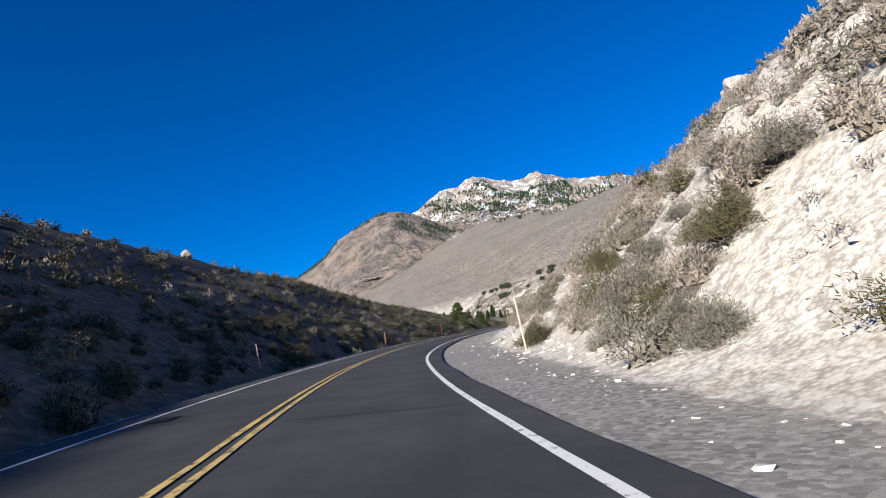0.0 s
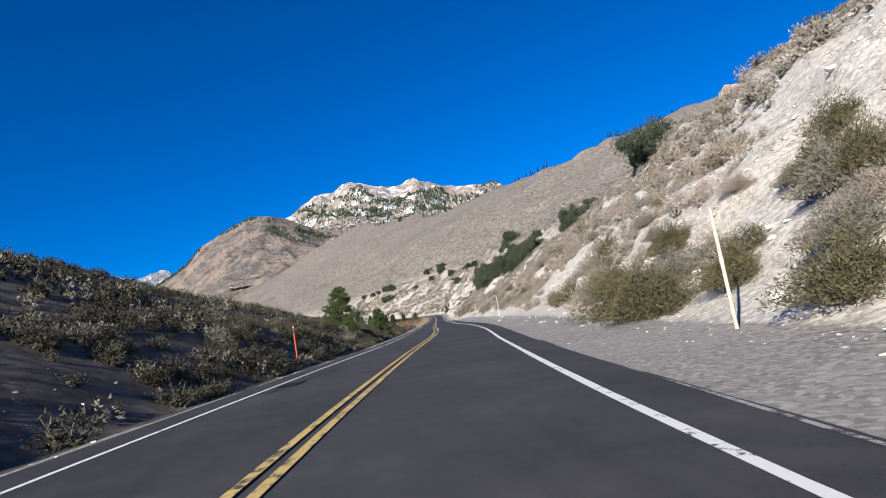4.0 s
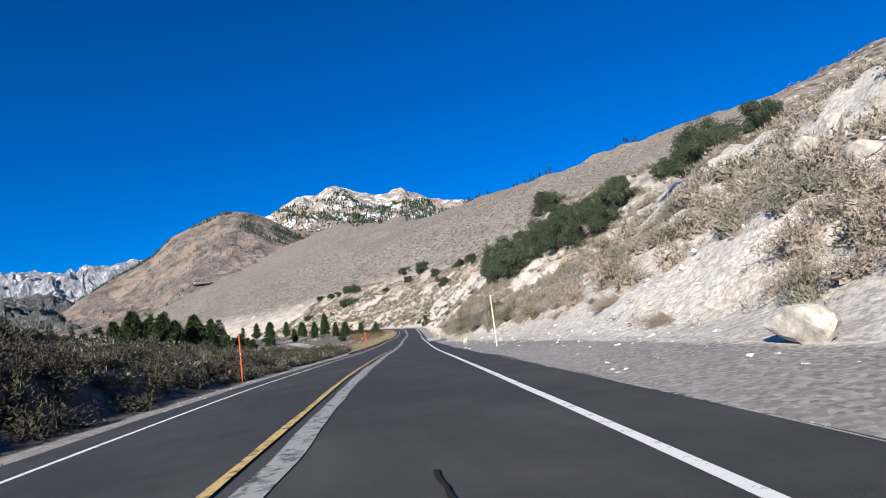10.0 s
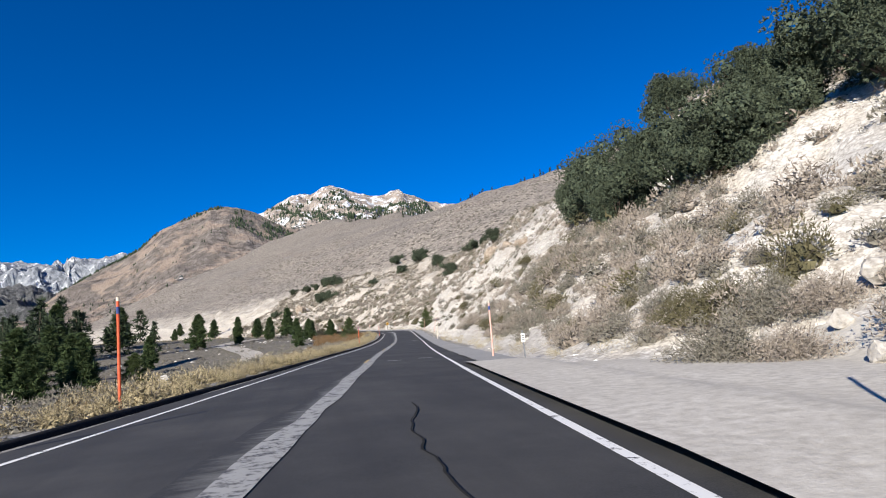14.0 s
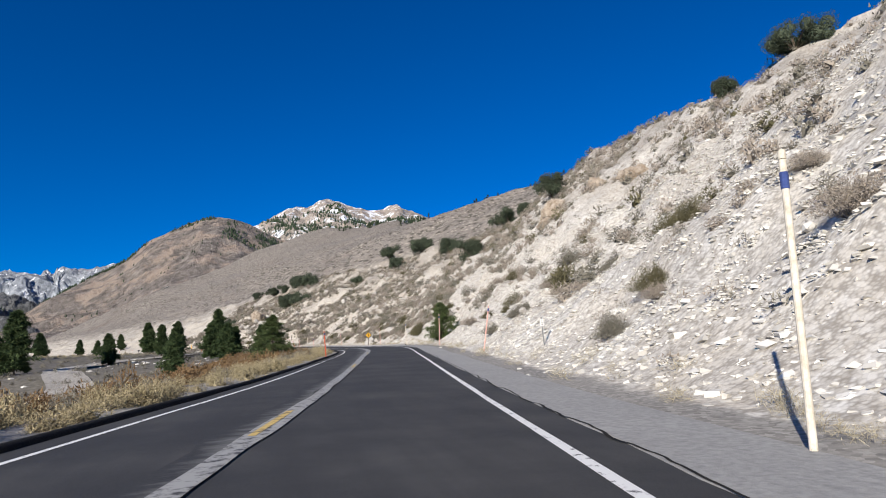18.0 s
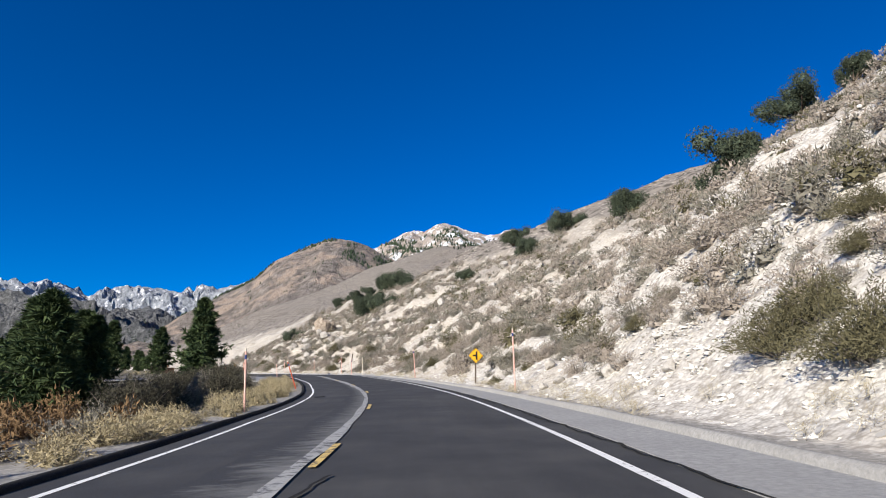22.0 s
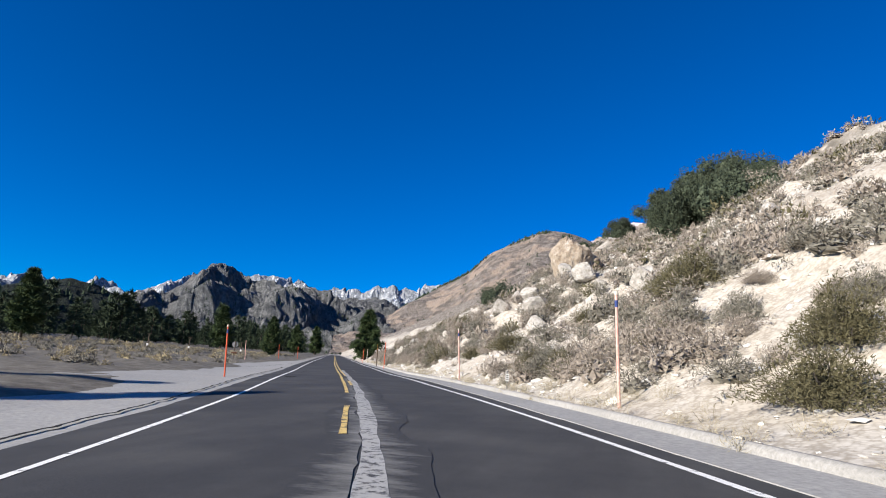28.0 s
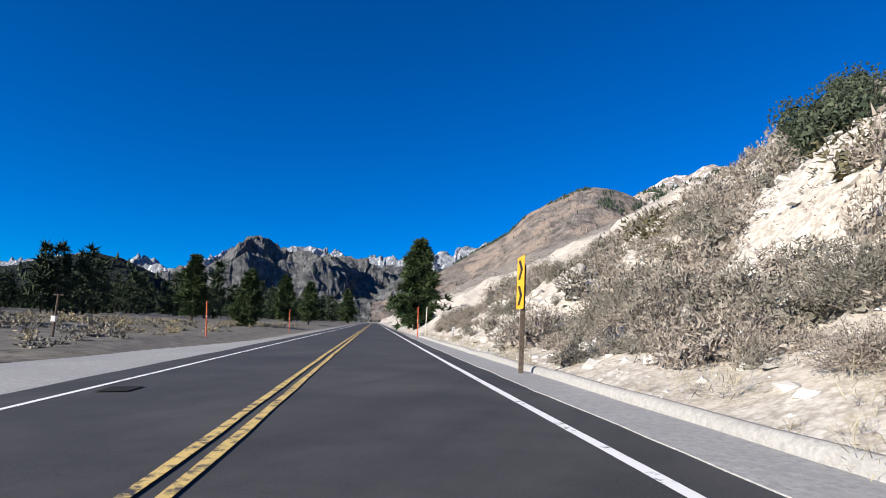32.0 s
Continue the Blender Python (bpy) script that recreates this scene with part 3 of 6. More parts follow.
LEFT_DASHES = [(-110, 196), (198.6, 201.4), (211, 212.6)] + [(k, k + 2.8) for k in (243, 259, 275.6, 292, 308, 325, 344, 357.5, 369, 382.3, 394.2, 407, 420, 433, 445)] + [(456.3, 462.6), (467, 900)]
RIGHT_DASHES = [(-110, 96), (472, 476), (483, 900)]
for nm, u0, u1, runs in (("road_centre_line_left", -0.19, -0.07, LEFT_DASHES), ("road_centre_line_right", 0.07, 0.19, RIGHT_DASHES)):
    for s0, s1 in runs:
        tagged(strip(nm, s0, s1, u0, u1, 0.045, YELLOW, 0.8, 0.02, 8), "worn yellow centre line, chipped in places", "road line", kind="structure")
band = strip("road_ground_band", 96, 500, lambda s: knots(s, (96, 0.1), (110, 0.14), (205, 0.12), (235, -0.1), (300, -0.25), (325, -0.4), (345, -0.45), (400, -0.45), (450, 0.1), (500, 0.2)),
             lambda s: knots(s, (96, 0.15), (110, 0.42), (205, 0.45), (240, 0.3), (275, 0.18), (300, 0.05), (345, 0.02), (358, -0.25), (385, -0.25), (400, -0.02), (450, 0.42), (500, 0.45)), 0.040, GRIND, 0.4, 0.05, 14)
tagged(band, "pale ground-off band where old centre paint was removed", "road band", kind="structure")
fringe = strip("road_scuffed_fringe", 190, 480, lambda s: knots(s, (190, -0.2), (235, -0.4), (300, -0.7), (330, -1.5), (365, -1.4), (400, -1.0), (435, -0.6), (450, -0.5), (480, -0.2)),
               lambda s: knots(s, (190, 0.1), (300, -0.1), (345, -0.35), (400, -0.3), (450, 0.15), (480, 0.2)), 0.037, SCUFF, 0.4, 0.2, 15)
tagged(fringe, "streaky scraped asphalt beside the pale band", "road band", kind="structure")
fringe = strip("road_scuffed_fringe", 436, 474, 0.95, 0.3, 0.0375, SCUFF, 0.4, 0.15, 18)
tagged(fringe, "streaky scraped asphalt beside the pale band", "road band", kind="structure")
tagged(strip("road_old_edge_line", 52, 196, lambda s: knots(s, (52, 4.35), (70, 4.6), (150, 5.1), (196, 4.9)), lambda s: knots(s, (52, 4.40), (70, 4.66), (150, 5.16), (196, 4.95)), 0.036, GRIND, 0.8, 0.05, 17), "faded old white edge line", "road line", kind="structure")
def apron():
    """A sandy way that opens off the road, widening at its mouth."""
    q, a = np.meshgrid(np.linspace(0, 1, 22), np.linspace(0, 1, 16), indexing="ij")
    u = 3.95 + q * 9.0
    lo, hi = knots(u, (3.95, 221.5), (7, 224), (9, 225.5), (13, 226.5)), knots(u, (3.95, 238.5), (7, 236.5), (9, 234.5), (13, 233.5))
    s = lo + a * (hi - lo) + 0.35 * fractal(u / 1.5, a * 6, 303, 3)
    x, y, _ = on_line(s, u)
    z = ground_z(s, u) + 0.2 * np.clip((6.9 - u) / 0.8, 0, 1) + knots(np.minimum(np.minimum(a, 1 - a), np.minimum(q + 0.1, 1.1 - q)), (0, -0.05), (0.1, 0.05), (1, 0.05))
    ob = new("sandy_apron", mesh_of("sandy_apron", np.stack([x, y, z], -1).reshape(-1, 3), sheet(22, 16)[:, ::-1], [SAND], None, True))
    tagged(ob, "pale sandy way opening off the road", "dirt way", kind="structure")


apron()
gutter = strip("road_shoulder_right", 198, 575, lambda s: knots(s, (198, 5.0), (215, 4.75), (260, 4.5), (320, 4.35), (350, 4.4), (396, 4.9), (440, 4.8), (470, 4.4), (575, 4.35)), lambda s: knots(s, (198, 5.2), (225, 6.3), (320, 5.9), (400, 6.2), (440, 6.0), (470, 5.6), (575, 5.2)), 0.045, OLDASPHALT, 0.8, 0.05, 19, 0.15)
tagged(gutter, "pale old asphalt shoulder beside the road", "shoulder", kind="structure")
pull = strip("pullout_paved", 404, 560, lambda s: knots(s, (404, -4.6), (420, -8), (434, -10.8), (446, -11.6), (452, -15.5), (468, -15), (482, -10.5), (520, -9.5), (545, -7), (560, -4.6)), -4.3, 0.012, OLDASPHALT, 0.8, 0.12, 23, 0.1)
tagged(pull, "pale paved turnout beside the road with cracks", "turnout", kind="structure")


def bead(name, s0, s1, u, width, height, mat, label):
    """A low rounded kerb along the road."""
    s = np.arange(s0, s1, 1.0)
    prof = [(-0.5, -0.12), (-0.42, 0.6), (-0.15, 1.0), (0.15, 1.0), (0.42, 0.6), (0.5, -0.12)]
    v = []
    for du, dz in prof:
        off = u(s) + du * width + 0.02 * fractal(s / 2, s * 0, 77, 2)
        x, y, z = on_line(s, off)
        v.append(np.stack([x, y, z - 0.05 + dz * height * (1 + 0.2 * fractal(s / 3, s * 0, 78, 2))], -1))
    v = np.stack(v, 1).reshape(-1, 3)
    return tagged(new(name, mesh_of(name, v, sheet(len(s), len(prof))[:, ::-1], [mat], None, True)), label, "kerb", kind="structure")


bead("kerb_left", 206, 424, lambda s: left_line(s) - knots(s, (206, 1.35), (250, 0.72), (424, 0.66)), 0.24, 0.11, TAR, "black asphalt kerb along the road edge")
bead("kerb_right", 352, 575, lambda s: knots(s, (352, 6.0), (400, 6.3), (440, 6.1), (470, 5.75), (575, 5.35)), 0.26, 0.15, CONCRETE, "low concrete kerb along the shoulder")

# ---------------------------------------------------------------- mountains
FAR_FROM, FAR_TO, FAR_SIZE = np.array((35.8, 248.9, -1.6)), np.array((46.7, 328.0, 0.3)), 1.26   # the ranges lie round this point of the road


def mountain(name, ridge, depth, base, mat, label, rough, seed, grain, wave, back=0.6):
    """A range: its ridge passes the given summits, its face falls towards the road in spurs and gullies."""
    r = FAR_TO + FAR_SIZE * (np.array(ridge, float) - FAR_FROM)
    depth, base, rough, wave = depth * FAR_SIZE, FAR_TO[2] + FAR_SIZE * (base - FAR_FROM[2]), rough * FAR_SIZE, wave * FAR_SIZE
    cut = np.r_[0, np.cumsum(np.linalg.norm(np.diff(r, axis=0), axis=1))]
    n = int(min(260, cut[-1] / grain))
    a = np.linspace(0, cut[-1], n)
    line = np.stack([np.interp(a, cut, r[:, k]) for k in range(3)], 1)
    m = 70
    b = np.r_[np.linspace(-back, 0, 12)[:-1], np.linspace(0, 1, m)]
    aa, bb = np.meshgrid(a, b, indexing="ij")
    eye = np.array([45.0, 350.0])
    way = eye - line[:, :2]
    way /= np.linalg.norm(way, axis=1)[:, None]
    fall = np.where(bb >= 0, (1 - bb) ** 1.25, (1 + bb * 0.9))
    x = line[:, :1] + way[:, :1] * depth * bb
    y = line[:, 1:2] + way[:, 1:] * depth * bb
    tall = line[:, 2:] - base
    keep = np.clip(abs(bb) * 6, 0, 1)
    z = base + tall * fall
    spur = fractal(x / wave, y / wave, seed, 6, 0.5, True)
    z = z + rough * (0.9 * spur * keep * np.clip((1.05 - abs(bb)) * 3, 0, 1) + 0.12 * fractal(x / wave * 8, y / wave * 8, seed + 50, 3))
    x = x + rough * 0.8 * keep * fractal(aa / wave, bb * depth / wave, seed + 30, 4)
    ob = new(name, mesh_of(name, np.stack([x, y, z], -1).reshape(-1, 3), sheet(n, len(b)), [mat], None, False))
    return tagged(ob, label, "mountain", kind="structure")


def woods_on(ob, n, along, down, seed, size, label):
    """Small pines standing on a mountain's face: along and down are fractions of its ridge and fall."""
    me = ob.data
    co = np.zeros(len(me.vertices) * 3, np.float32)
    me.vertices.foreach_get("co", co)
    grid = co.reshape(-1, 81, 3)[:, 11:]
    rng = np.random.default_rng(seed)
    a, b = rng.uniform(*along, n) * (len(grid) - 1), rng.uniform(*down, n) * 69
    keep = fractal(a / 9, b / 3, seed, 3) + 0.55 > rng.random(n)
    i, j = a[keep].astype(int), b[keep].astype(int)
    f, g = (a[keep] - i)[:, None], (b[keep] - j)[:, None]
    i2, j2 = np.minimum(i + 1, len(grid) - 1), np.minimum(j + 1, 69)
    p = (grid[i, j] * (1 - f) + grid[i2, j] * f) * (1 - g) + (grid[i, j2] * (1 - f) + grid[i2, j2] * f) * g
    h = size * rng.uniform(0.6, 1.3, len(p))
    v = []
    for dz, r, top in ((0.0, 0.30, 0.6), (0.3, 0.22, 1.0)):
        t = rng.random(len(p)) * 6.283
        for k in range(4):
            q = t + k * 1.571
            v.append(p + np.stack([np.cos(q) * r * h, np.sin(q) * r * h, (dz - 0.1) * h], -1))
        v.append(p + np.stack([0.06 * h * np.cos(t), 0.06 * h * np.sin(t), top * h], -1))
    v = np.stack(v, 1).reshape(-1, 3)
    f = np.array([(b0 + k, b0 + (k + 1) % 4, b0 + 4) for b0 in (0, 5) for k in range(4)])
    f = (f[None] + 10 * np.arange(len(p))[:, None, None]).reshape(-1, 3)
    return tagged(new("mountain_pines", mesh_of("mountain_pines", v, f, [FARPINE])), label, "trees", kind="stuff")


snowy = mountain("mountain_snowy", [(-600, 3719, 520), (-400, 3719, 620), (-253, 3719, 699), (-155, 3719, 749), (-87, 3719, 799), (-3, 3719, 851), (47, 3719, 862), (105, 3719, 855), (155, 3719, 893), (216, 3719, 907), (275, 3719, 897), (330, 3719, 870), (406, 3719, 855), (481, 3719, 847), (533, 3715, 854), (572, 3707, 877), (610, 3699, 886), (643, 3692, 852), (689, 3682, 840), (763, 3665, 803), (844, 3647, 780), (993, 3615, 764), (1171, 3576, 723), (1365, 3533, 674), (1700, 3450, 560)],
         1700, 200, SNOWY, "snow-streaked rocky mountain crest above dark woods", 46, 5, 7, 300)
rusty = mountain("mountain_rusty", [(-1000, 2520, 110), (-860, 2570, 190), (-733, 2600, 268), (-660, 2625, 318), (-601, 2631, 351), (-538, 2631, 390), (-473, 2631, 452), (-409, 2631, 486), (-344, 2631, 515), (-289, 2631, 539), (-234, 2631, 545), (-180, 2631, 534), (-137, 2631, 520), (-94, 2631, 499), (-19, 2631, 461), (93, 2631, 434), (250, 2625, 410), (500, 2600, 380)],
         1000, 20, RUST, "rust-brown bare mountain with a rounded summit", 24, 15, 8, 300)
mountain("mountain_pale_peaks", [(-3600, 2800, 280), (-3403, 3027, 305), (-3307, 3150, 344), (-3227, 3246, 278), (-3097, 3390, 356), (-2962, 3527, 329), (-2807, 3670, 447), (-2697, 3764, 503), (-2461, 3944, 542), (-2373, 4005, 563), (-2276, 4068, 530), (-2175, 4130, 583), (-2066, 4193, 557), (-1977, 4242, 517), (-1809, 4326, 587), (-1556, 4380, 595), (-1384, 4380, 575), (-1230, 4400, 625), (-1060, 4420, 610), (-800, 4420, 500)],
         900, 150, HAZEPEAK, "pale jagged granite peaks far up the valley, tinted with haze", 80, 25, 12, 240)
dome = mountain("mountain_dome", [(-2050, 2050, 60), (-1813, 2273, 140), (-1735, 2348, 185), (-1639, 2432, 268), (-1590, 2470, 322), (-1549, 2504, 342), (-1510, 2535, 330), (-1474, 2559, 306), (-1380, 2623, 292), (-1220, 2719, 265), (-1096, 2782, 278), (-966, 2841, 278), (-849, 2886, 218), (-731, 2925, 158), (-560, 2960, 70)],
         1000, 0, GRANITE, "dark grey craggy granite dome with scattered trees", 62, 35, 8, 210)
wooded = mountain("hill_wooded", [(-640, 680, 12), (-580, 790, 33), (-540, 850, 49), (-520, 875, 60), (-500, 897, 67), (-483, 915, 63), (-462, 936, 51), (-442, 955, 37), (-421, 974, 23), (-385, 1003, 4)],
                  190, -6, SHADEHILL, "low hill covered with trees, its shade painted into the dark colour", 6, 45, 3, 60)
woods_on(rusty, 900, (0.1, 0.55), (0.0, 0.03), 401, 11, "dark pines along the mountain's shoulder")
woods_on(rusty, 700, (0.56, 0.74), (0.03, 0.22), 403, 13, "patch of dark pines below the rounded summit")
woods_on(rusty, 260, (0.2, 0.9), (0.1, 0.8), 405, 11, "pines scattered over the bare mountain")
woods_on(snowy, 5200, (0.2, 0.98), (0.17, 0.5), 407, 19, "dark woods below the snowy crest")
woods_on(dome, 1300, (0.05, 0.95), (0.1, 0.9), 409, 12, "trees scattered over the granite dome")
woods_on(wooded, 900, (0.0, 1.0), (0.0, 0.9), 411, 9, "dark trees covering the low hill")

# ---------------------------------------------------------------- plants and stones
RNG = np.random.default_rng(11)


def spikes(base, way, length, width):
    """Thin blades: one triangle each, from base along way."""
    way = way / np.maximum(np.linalg.norm(way, axis=1)[:, None], 1e-6)
    side = np.cross(way, RNG.normal(size=way.shape))
    side /= np.maximum(np.linalg.norm(side, axis=1)[:, None], 1e-6)
    v = np.stack([base - side * width[:, None] / 2, base + side * width[:, None] / 2, base + way * length[:, None]], 1)
    return v.reshape(-1, 3), np.arange(3 * len(base)).reshape(-1, 3)


def rods(a, b, ra, rb):
    """Three-sided tapered rods from points a to points b."""
    way = b - a
    way = way / np.maximum(np.linalg.norm(way, axis=1)[:, None], 1e-6)
    ref = np.where(abs(way[:, 2:]) > 0.9, [[1.0, 0, 0]], [[0, 0, 1.0]])
    p = np.cross(way, ref)
    p /= np.linalg.norm(p, axis=1)[:, None]
    q = np.cross(way, p)
    rings = []
    for end, r in ((a, ra), (b, rb)):
        for k in range(3):
            t = 2.0944 * k
            rings.append(end + (p * math.cos(t) + q * math.sin(t)) * np.asarray(r)[:, None])
    v = np.stack(rings, 1).reshape(-1, 3)
    f = np.array([[0, 1, 4], [0, 4, 3], [1, 2, 5], [1, 5, 4], [2, 0, 3], [2, 3, 5]])
    return v, (f[None] + 6 * np.arange(len(a))[:, None, None]).reshape(-1, 3)


def joined(*pieces):
    vs, fs, n = [], [], 0
    for v, f in pieces:
        vs.append(v)
        fs.append(f + n)
        n += len(v)
    return np.concatenate(vs), np.concatenate(fs)


def around(n, up=0.0):
    d = RNG.normal(size=(n, 3))
    d[:, 2] += up
    return d / np.linalg.norm(d, axis=1)[:, None]


def trunk_mesh(name, height, radius, bend, limb):
    """A tapered, slightly crooked trunk with a flared foot."""
    n, m = 12, 9
    h = np.linspace(-0.4, height, n)
    r = radius * (1.02 - np.clip(h, 0, None) / height) ** 0.8 + radius * 0.5 * np.exp(-np.clip(h, 0, None) * 3)
    cx, cy = bend * np.sin(h * 0.5), bend * np.cos(h * 0.37) - bend
    a = np.arange(m) * 2 * math.pi / m
    lump = 1 + 0.12 * RNG.normal(size=(n, m))
    v = np.stack([cx[:, None] + np.cos(a) * r[:, None] * lump, cy[:, None] + np.sin(a) * r[:, None] * lump, np.repeat(h[:, None], m, 1)], -1).reshape(-1, 3)
    k = np.arange((n - 1) * m)
    nxt = (k // m) * m + (k + 1) % m
    stem = v, np.concatenate([np.stack([k, nxt, nxt + m], 1), np.stack([k, nxt + m, k + m], 1)])
    return mesh_of(name, *joined(stem, limb), [BARK], None, True)


def conifer(height, spread, bare, tiers, mat, droop=0.15, per=9, each=14, wide=0.3, big=1.0):
    """Crown of an open pine: whorls of limbs that carry brushes of needles."""
    base, tip = [], []
    for k in range(tiers):
        q = (k + RNG.random()) / tiers
        z = height * (bare + (1 - bare) * q)
        reach = spread * (1 - q) ** 0.75 * (0.45 + 0.65 * RNG.random()) + 0.12 * spread * (1 - q * 0.6)
        if q < 0.15:
            reach *= 0.7
        for j in range(3 if q > 0.85 else 4):
            a = RNG.random() * 6.283
            base.append((0, 0, z))
            tip.append((math.cos(a) * reach, math.sin(a) * reach, z + reach * (0.25 - droop * (1 - q) * 2.2 + 0.2 * RNG.normal())))
    base, tip = np.array(base), np.array(tip)
    reach = np.linalg.norm(tip - base, axis=1)
    limb = rods(base, tip, 0.012 * height * 0.35 + 0.015 * reach, np.full(len(base), 0.008))
    q = 0.28 + 0.76 * RNG.random((len(base), per))
    hub = base[:, None] + (tip - base)[:, None] * q[..., None]
    hub = (hub + 0.10 * reach[:, None, None] * RNG.normal(size=hub.shape)).reshape(-1, 3)
    out = np.repeat(np.repeat((tip - base) / reach[:, None], per, 0), each, 0)
    way = around(len(hub) * each, 0.25) + 0.55 * out
    size = height * big * (0.04 + 0.03 * RNG.random(len(way)))
    leaf = spikes(np.repeat(hub, each, 0), way, size * 1.2, size * wide)
    return limb, leaf


def ball(level=1):
    bm = bmesh.new()
    bmesh.ops.create_icosphere(bm, subdivisions=level, radius=1.0)
    v, f = np.array([p.co[:] for p in bm.verts]), np.array([[q.index for q in p.verts] for p in bm.faces])
    bm.free()
    return v, f


def bushy(height, spread, lobes, each):
    """Crown of a round pinyon or juniper: overlapping lobes of short sprays with gaps between."""
    c = np.stack([RNG.normal(size=lobes) * spread * 0.38, RNG.normal(size=lobes) * spread * 0.38, height * (0.2 + 0.62 * RNG.random(lobes))], 1)
    c[:, :2] *= (1.2 - 0.7 * c[:, 2:] / height)
    r = spread * (0.2 + 0.13 * RNG.random(lobes))
    d = around(lobes * each, 0.1)
    hub = np.repeat(c, each, 0) + d * np.repeat(r, each)[:, None] * (0.6 + 0.5 * RNG.random(lobes * each))[:, None]
    rep = 10
    way = around(len(hub) * rep, 0.3) + 0.8 * np.repeat(d, rep, 0)
    size = height * (0.02 + 0.022 * RNG.random(len(way)))
    leaf = spikes(np.repeat(hub, rep, 0), way, size, size * 0.42)
    bv, bf = ball(3)
    inner = []
    for k in range(lobes):
        soup = (c[k] + bv * r[k] * 0.56)[bf].reshape(-1, 3)
        inner.append((soup + 0.05 * r[k] * RNG.normal(size=soup.shape), np.arange(len(soup)).reshape(-1, 3)))
    limb = rods(np.repeat([[0, 0, height * 0.08]], lobes, 0), c, np.full(lobes, 0.022 * spread), np.full(lobes, 0.008 * spread))
    return limb, joined(leaf, *inner)


def tree_kind(name, label, limb, leaf, needles, height, radius):
    root = new(name)
    part("trunk", trunk_mesh("trunk", height * 0.93, radius, 0.05 * height * 0.3, limb), root)
    part("crown", mesh_of("crown", *leaf, [needles]), root)
    return tagged(root, label, "tree", "trees beside the road")


def place(kind, s, u, scale, turn, sink=0.1, label=""):
    x, y, z = spot(s, u, -sink)
    ob = copy_thing(kind, pose(x, y, z, 0, 0, turn))
    ob.scale = (scale,) * 3 if not isinstance(scale, tuple) else scale
    return tagged(ob, label)


def drop_kind(kind):
    for o in [*kind.children_recursive, kind]:
        bpy.data.objects.remove(o)


PINES = [tree_kind("pine_tree", "dark green pine tree with an open crown", *conifer(10, 2.6, 0.10, 34, PINE), PINE, 10, 0.2),
         tree_kind("pine_tree", "tall dark green pine tree with drooping limbs", *conifer(10, 1.9, 0.16, 38, PINE, 0.25), PINE, 10, 0.17),
         tree_kind("pine_tree", "young bright green pine with long needles", *conifer(5, 2.0, 0.03, 26, LONGNEEDLE, 0.1, 14, 56, 0.045, 0.85), LONGNEEDLE, 5, 0.1)]
PINYONS = [tree_kind("pinyon_tree", "round grey-green pinyon on the slope", *bushy(4, 3.8, 17, 230), PINYON, 3.4, 0.16),
           tree_kind("pinyon_tree", "dense dark pinyon on the slope", *bushy(4, 3.2, 15, 230), PINYON, 3.4, 0.14),
           tree_kind("pinyon_tree", "spreading grey-green juniper on the slope", *bushy(3, 4.2, 18, 230), PINYON, 2.4, 0.16)]

# pines, by place along the road, offset, height and kind
for k, (s, u, h, kind) in enumerate([(142, -9.5, 4.8, 2), (117.9, -11.4, 5.7, 2), (436, -15, 10.8, 0), (342.1, 8.7, 4.3, 2), (413, -26.5, 7.8, 0), (342.5, -10.4, 5, 2), (374, -13.5, 5.2, 0), (376, -12.7, 4.4, 1), (384, -19, 6.3, 0), (387, -17.5, 5.6, 1), (392, -21.5, 6.6, 0), (400, -39, 5.8, 0), (425, -29, 7.2, 1), (352, -23, 5.2, 0), (596, 6.6, 11, 0),
          (600, -14.5, 7.2, 0), (656, -12.5, 9, 1), (690, 14, 9, 0), (800, -11, 14.6, 0), (560, -49, 11, 1), (458, -20, 7.6, 0), (462, -27, 8.5, 1), (640, -32, 12, 1), (700, -24, 13, 0), (327, -65.9, 11.2, 1), (379, -111, 16.8, 1), (282, -46.4, 9.9, 0), (298, -50, 10.3, 0), (290, -56.1, 9, 1),
          (270, -51.2, 7.8, 0), (276, -40.3, 7.3, 0), (287, -41.5, 8.4, 0), (304, -43.9, 6.7, 2), (262, -46.4, 6.7, 0), (232, -29.3, 6.2, 0), (226, -29.3, 6.7, 0), (230, -37.8, 7.8, 0), (234, -41.5, 8.4, 0), (239, -37.8, 7.8, 0), (243, -34.2, 7.3, 0), (250, -42.7, 9, 0), (222, -31.7, 6.7, 0), (236, -26.2, 5, 0),
          (237, -32.9, 7.3, 0), (241, -28.1, 5.6, 1), (246, -39, 7.8, 0), (251, -35.4, 6.7, 0), (228, -32.9, 6.7, 1), (256, -42.7, 8.4, 0), (224, -36.6, 7.8, 0), (248, -48.8, 9, 0), (385, -51.2, 10.1, 0), (420, -73.2, 13.4, 0), (440, -91.5, 14.6, 1), (365, -85.4, 11.2, 0), (310, -75.6, 10.1, 0), (350, -58.6, 8.4, 1)]):
    base = PINES[kind]
    q = h / (5 if kind == 2 else 10)
    place(base, s, u, (q * (1.1 if h == 10.8 else 1.3), q * (1.45 if kind == 2 else 1.2), q), 67 * k)
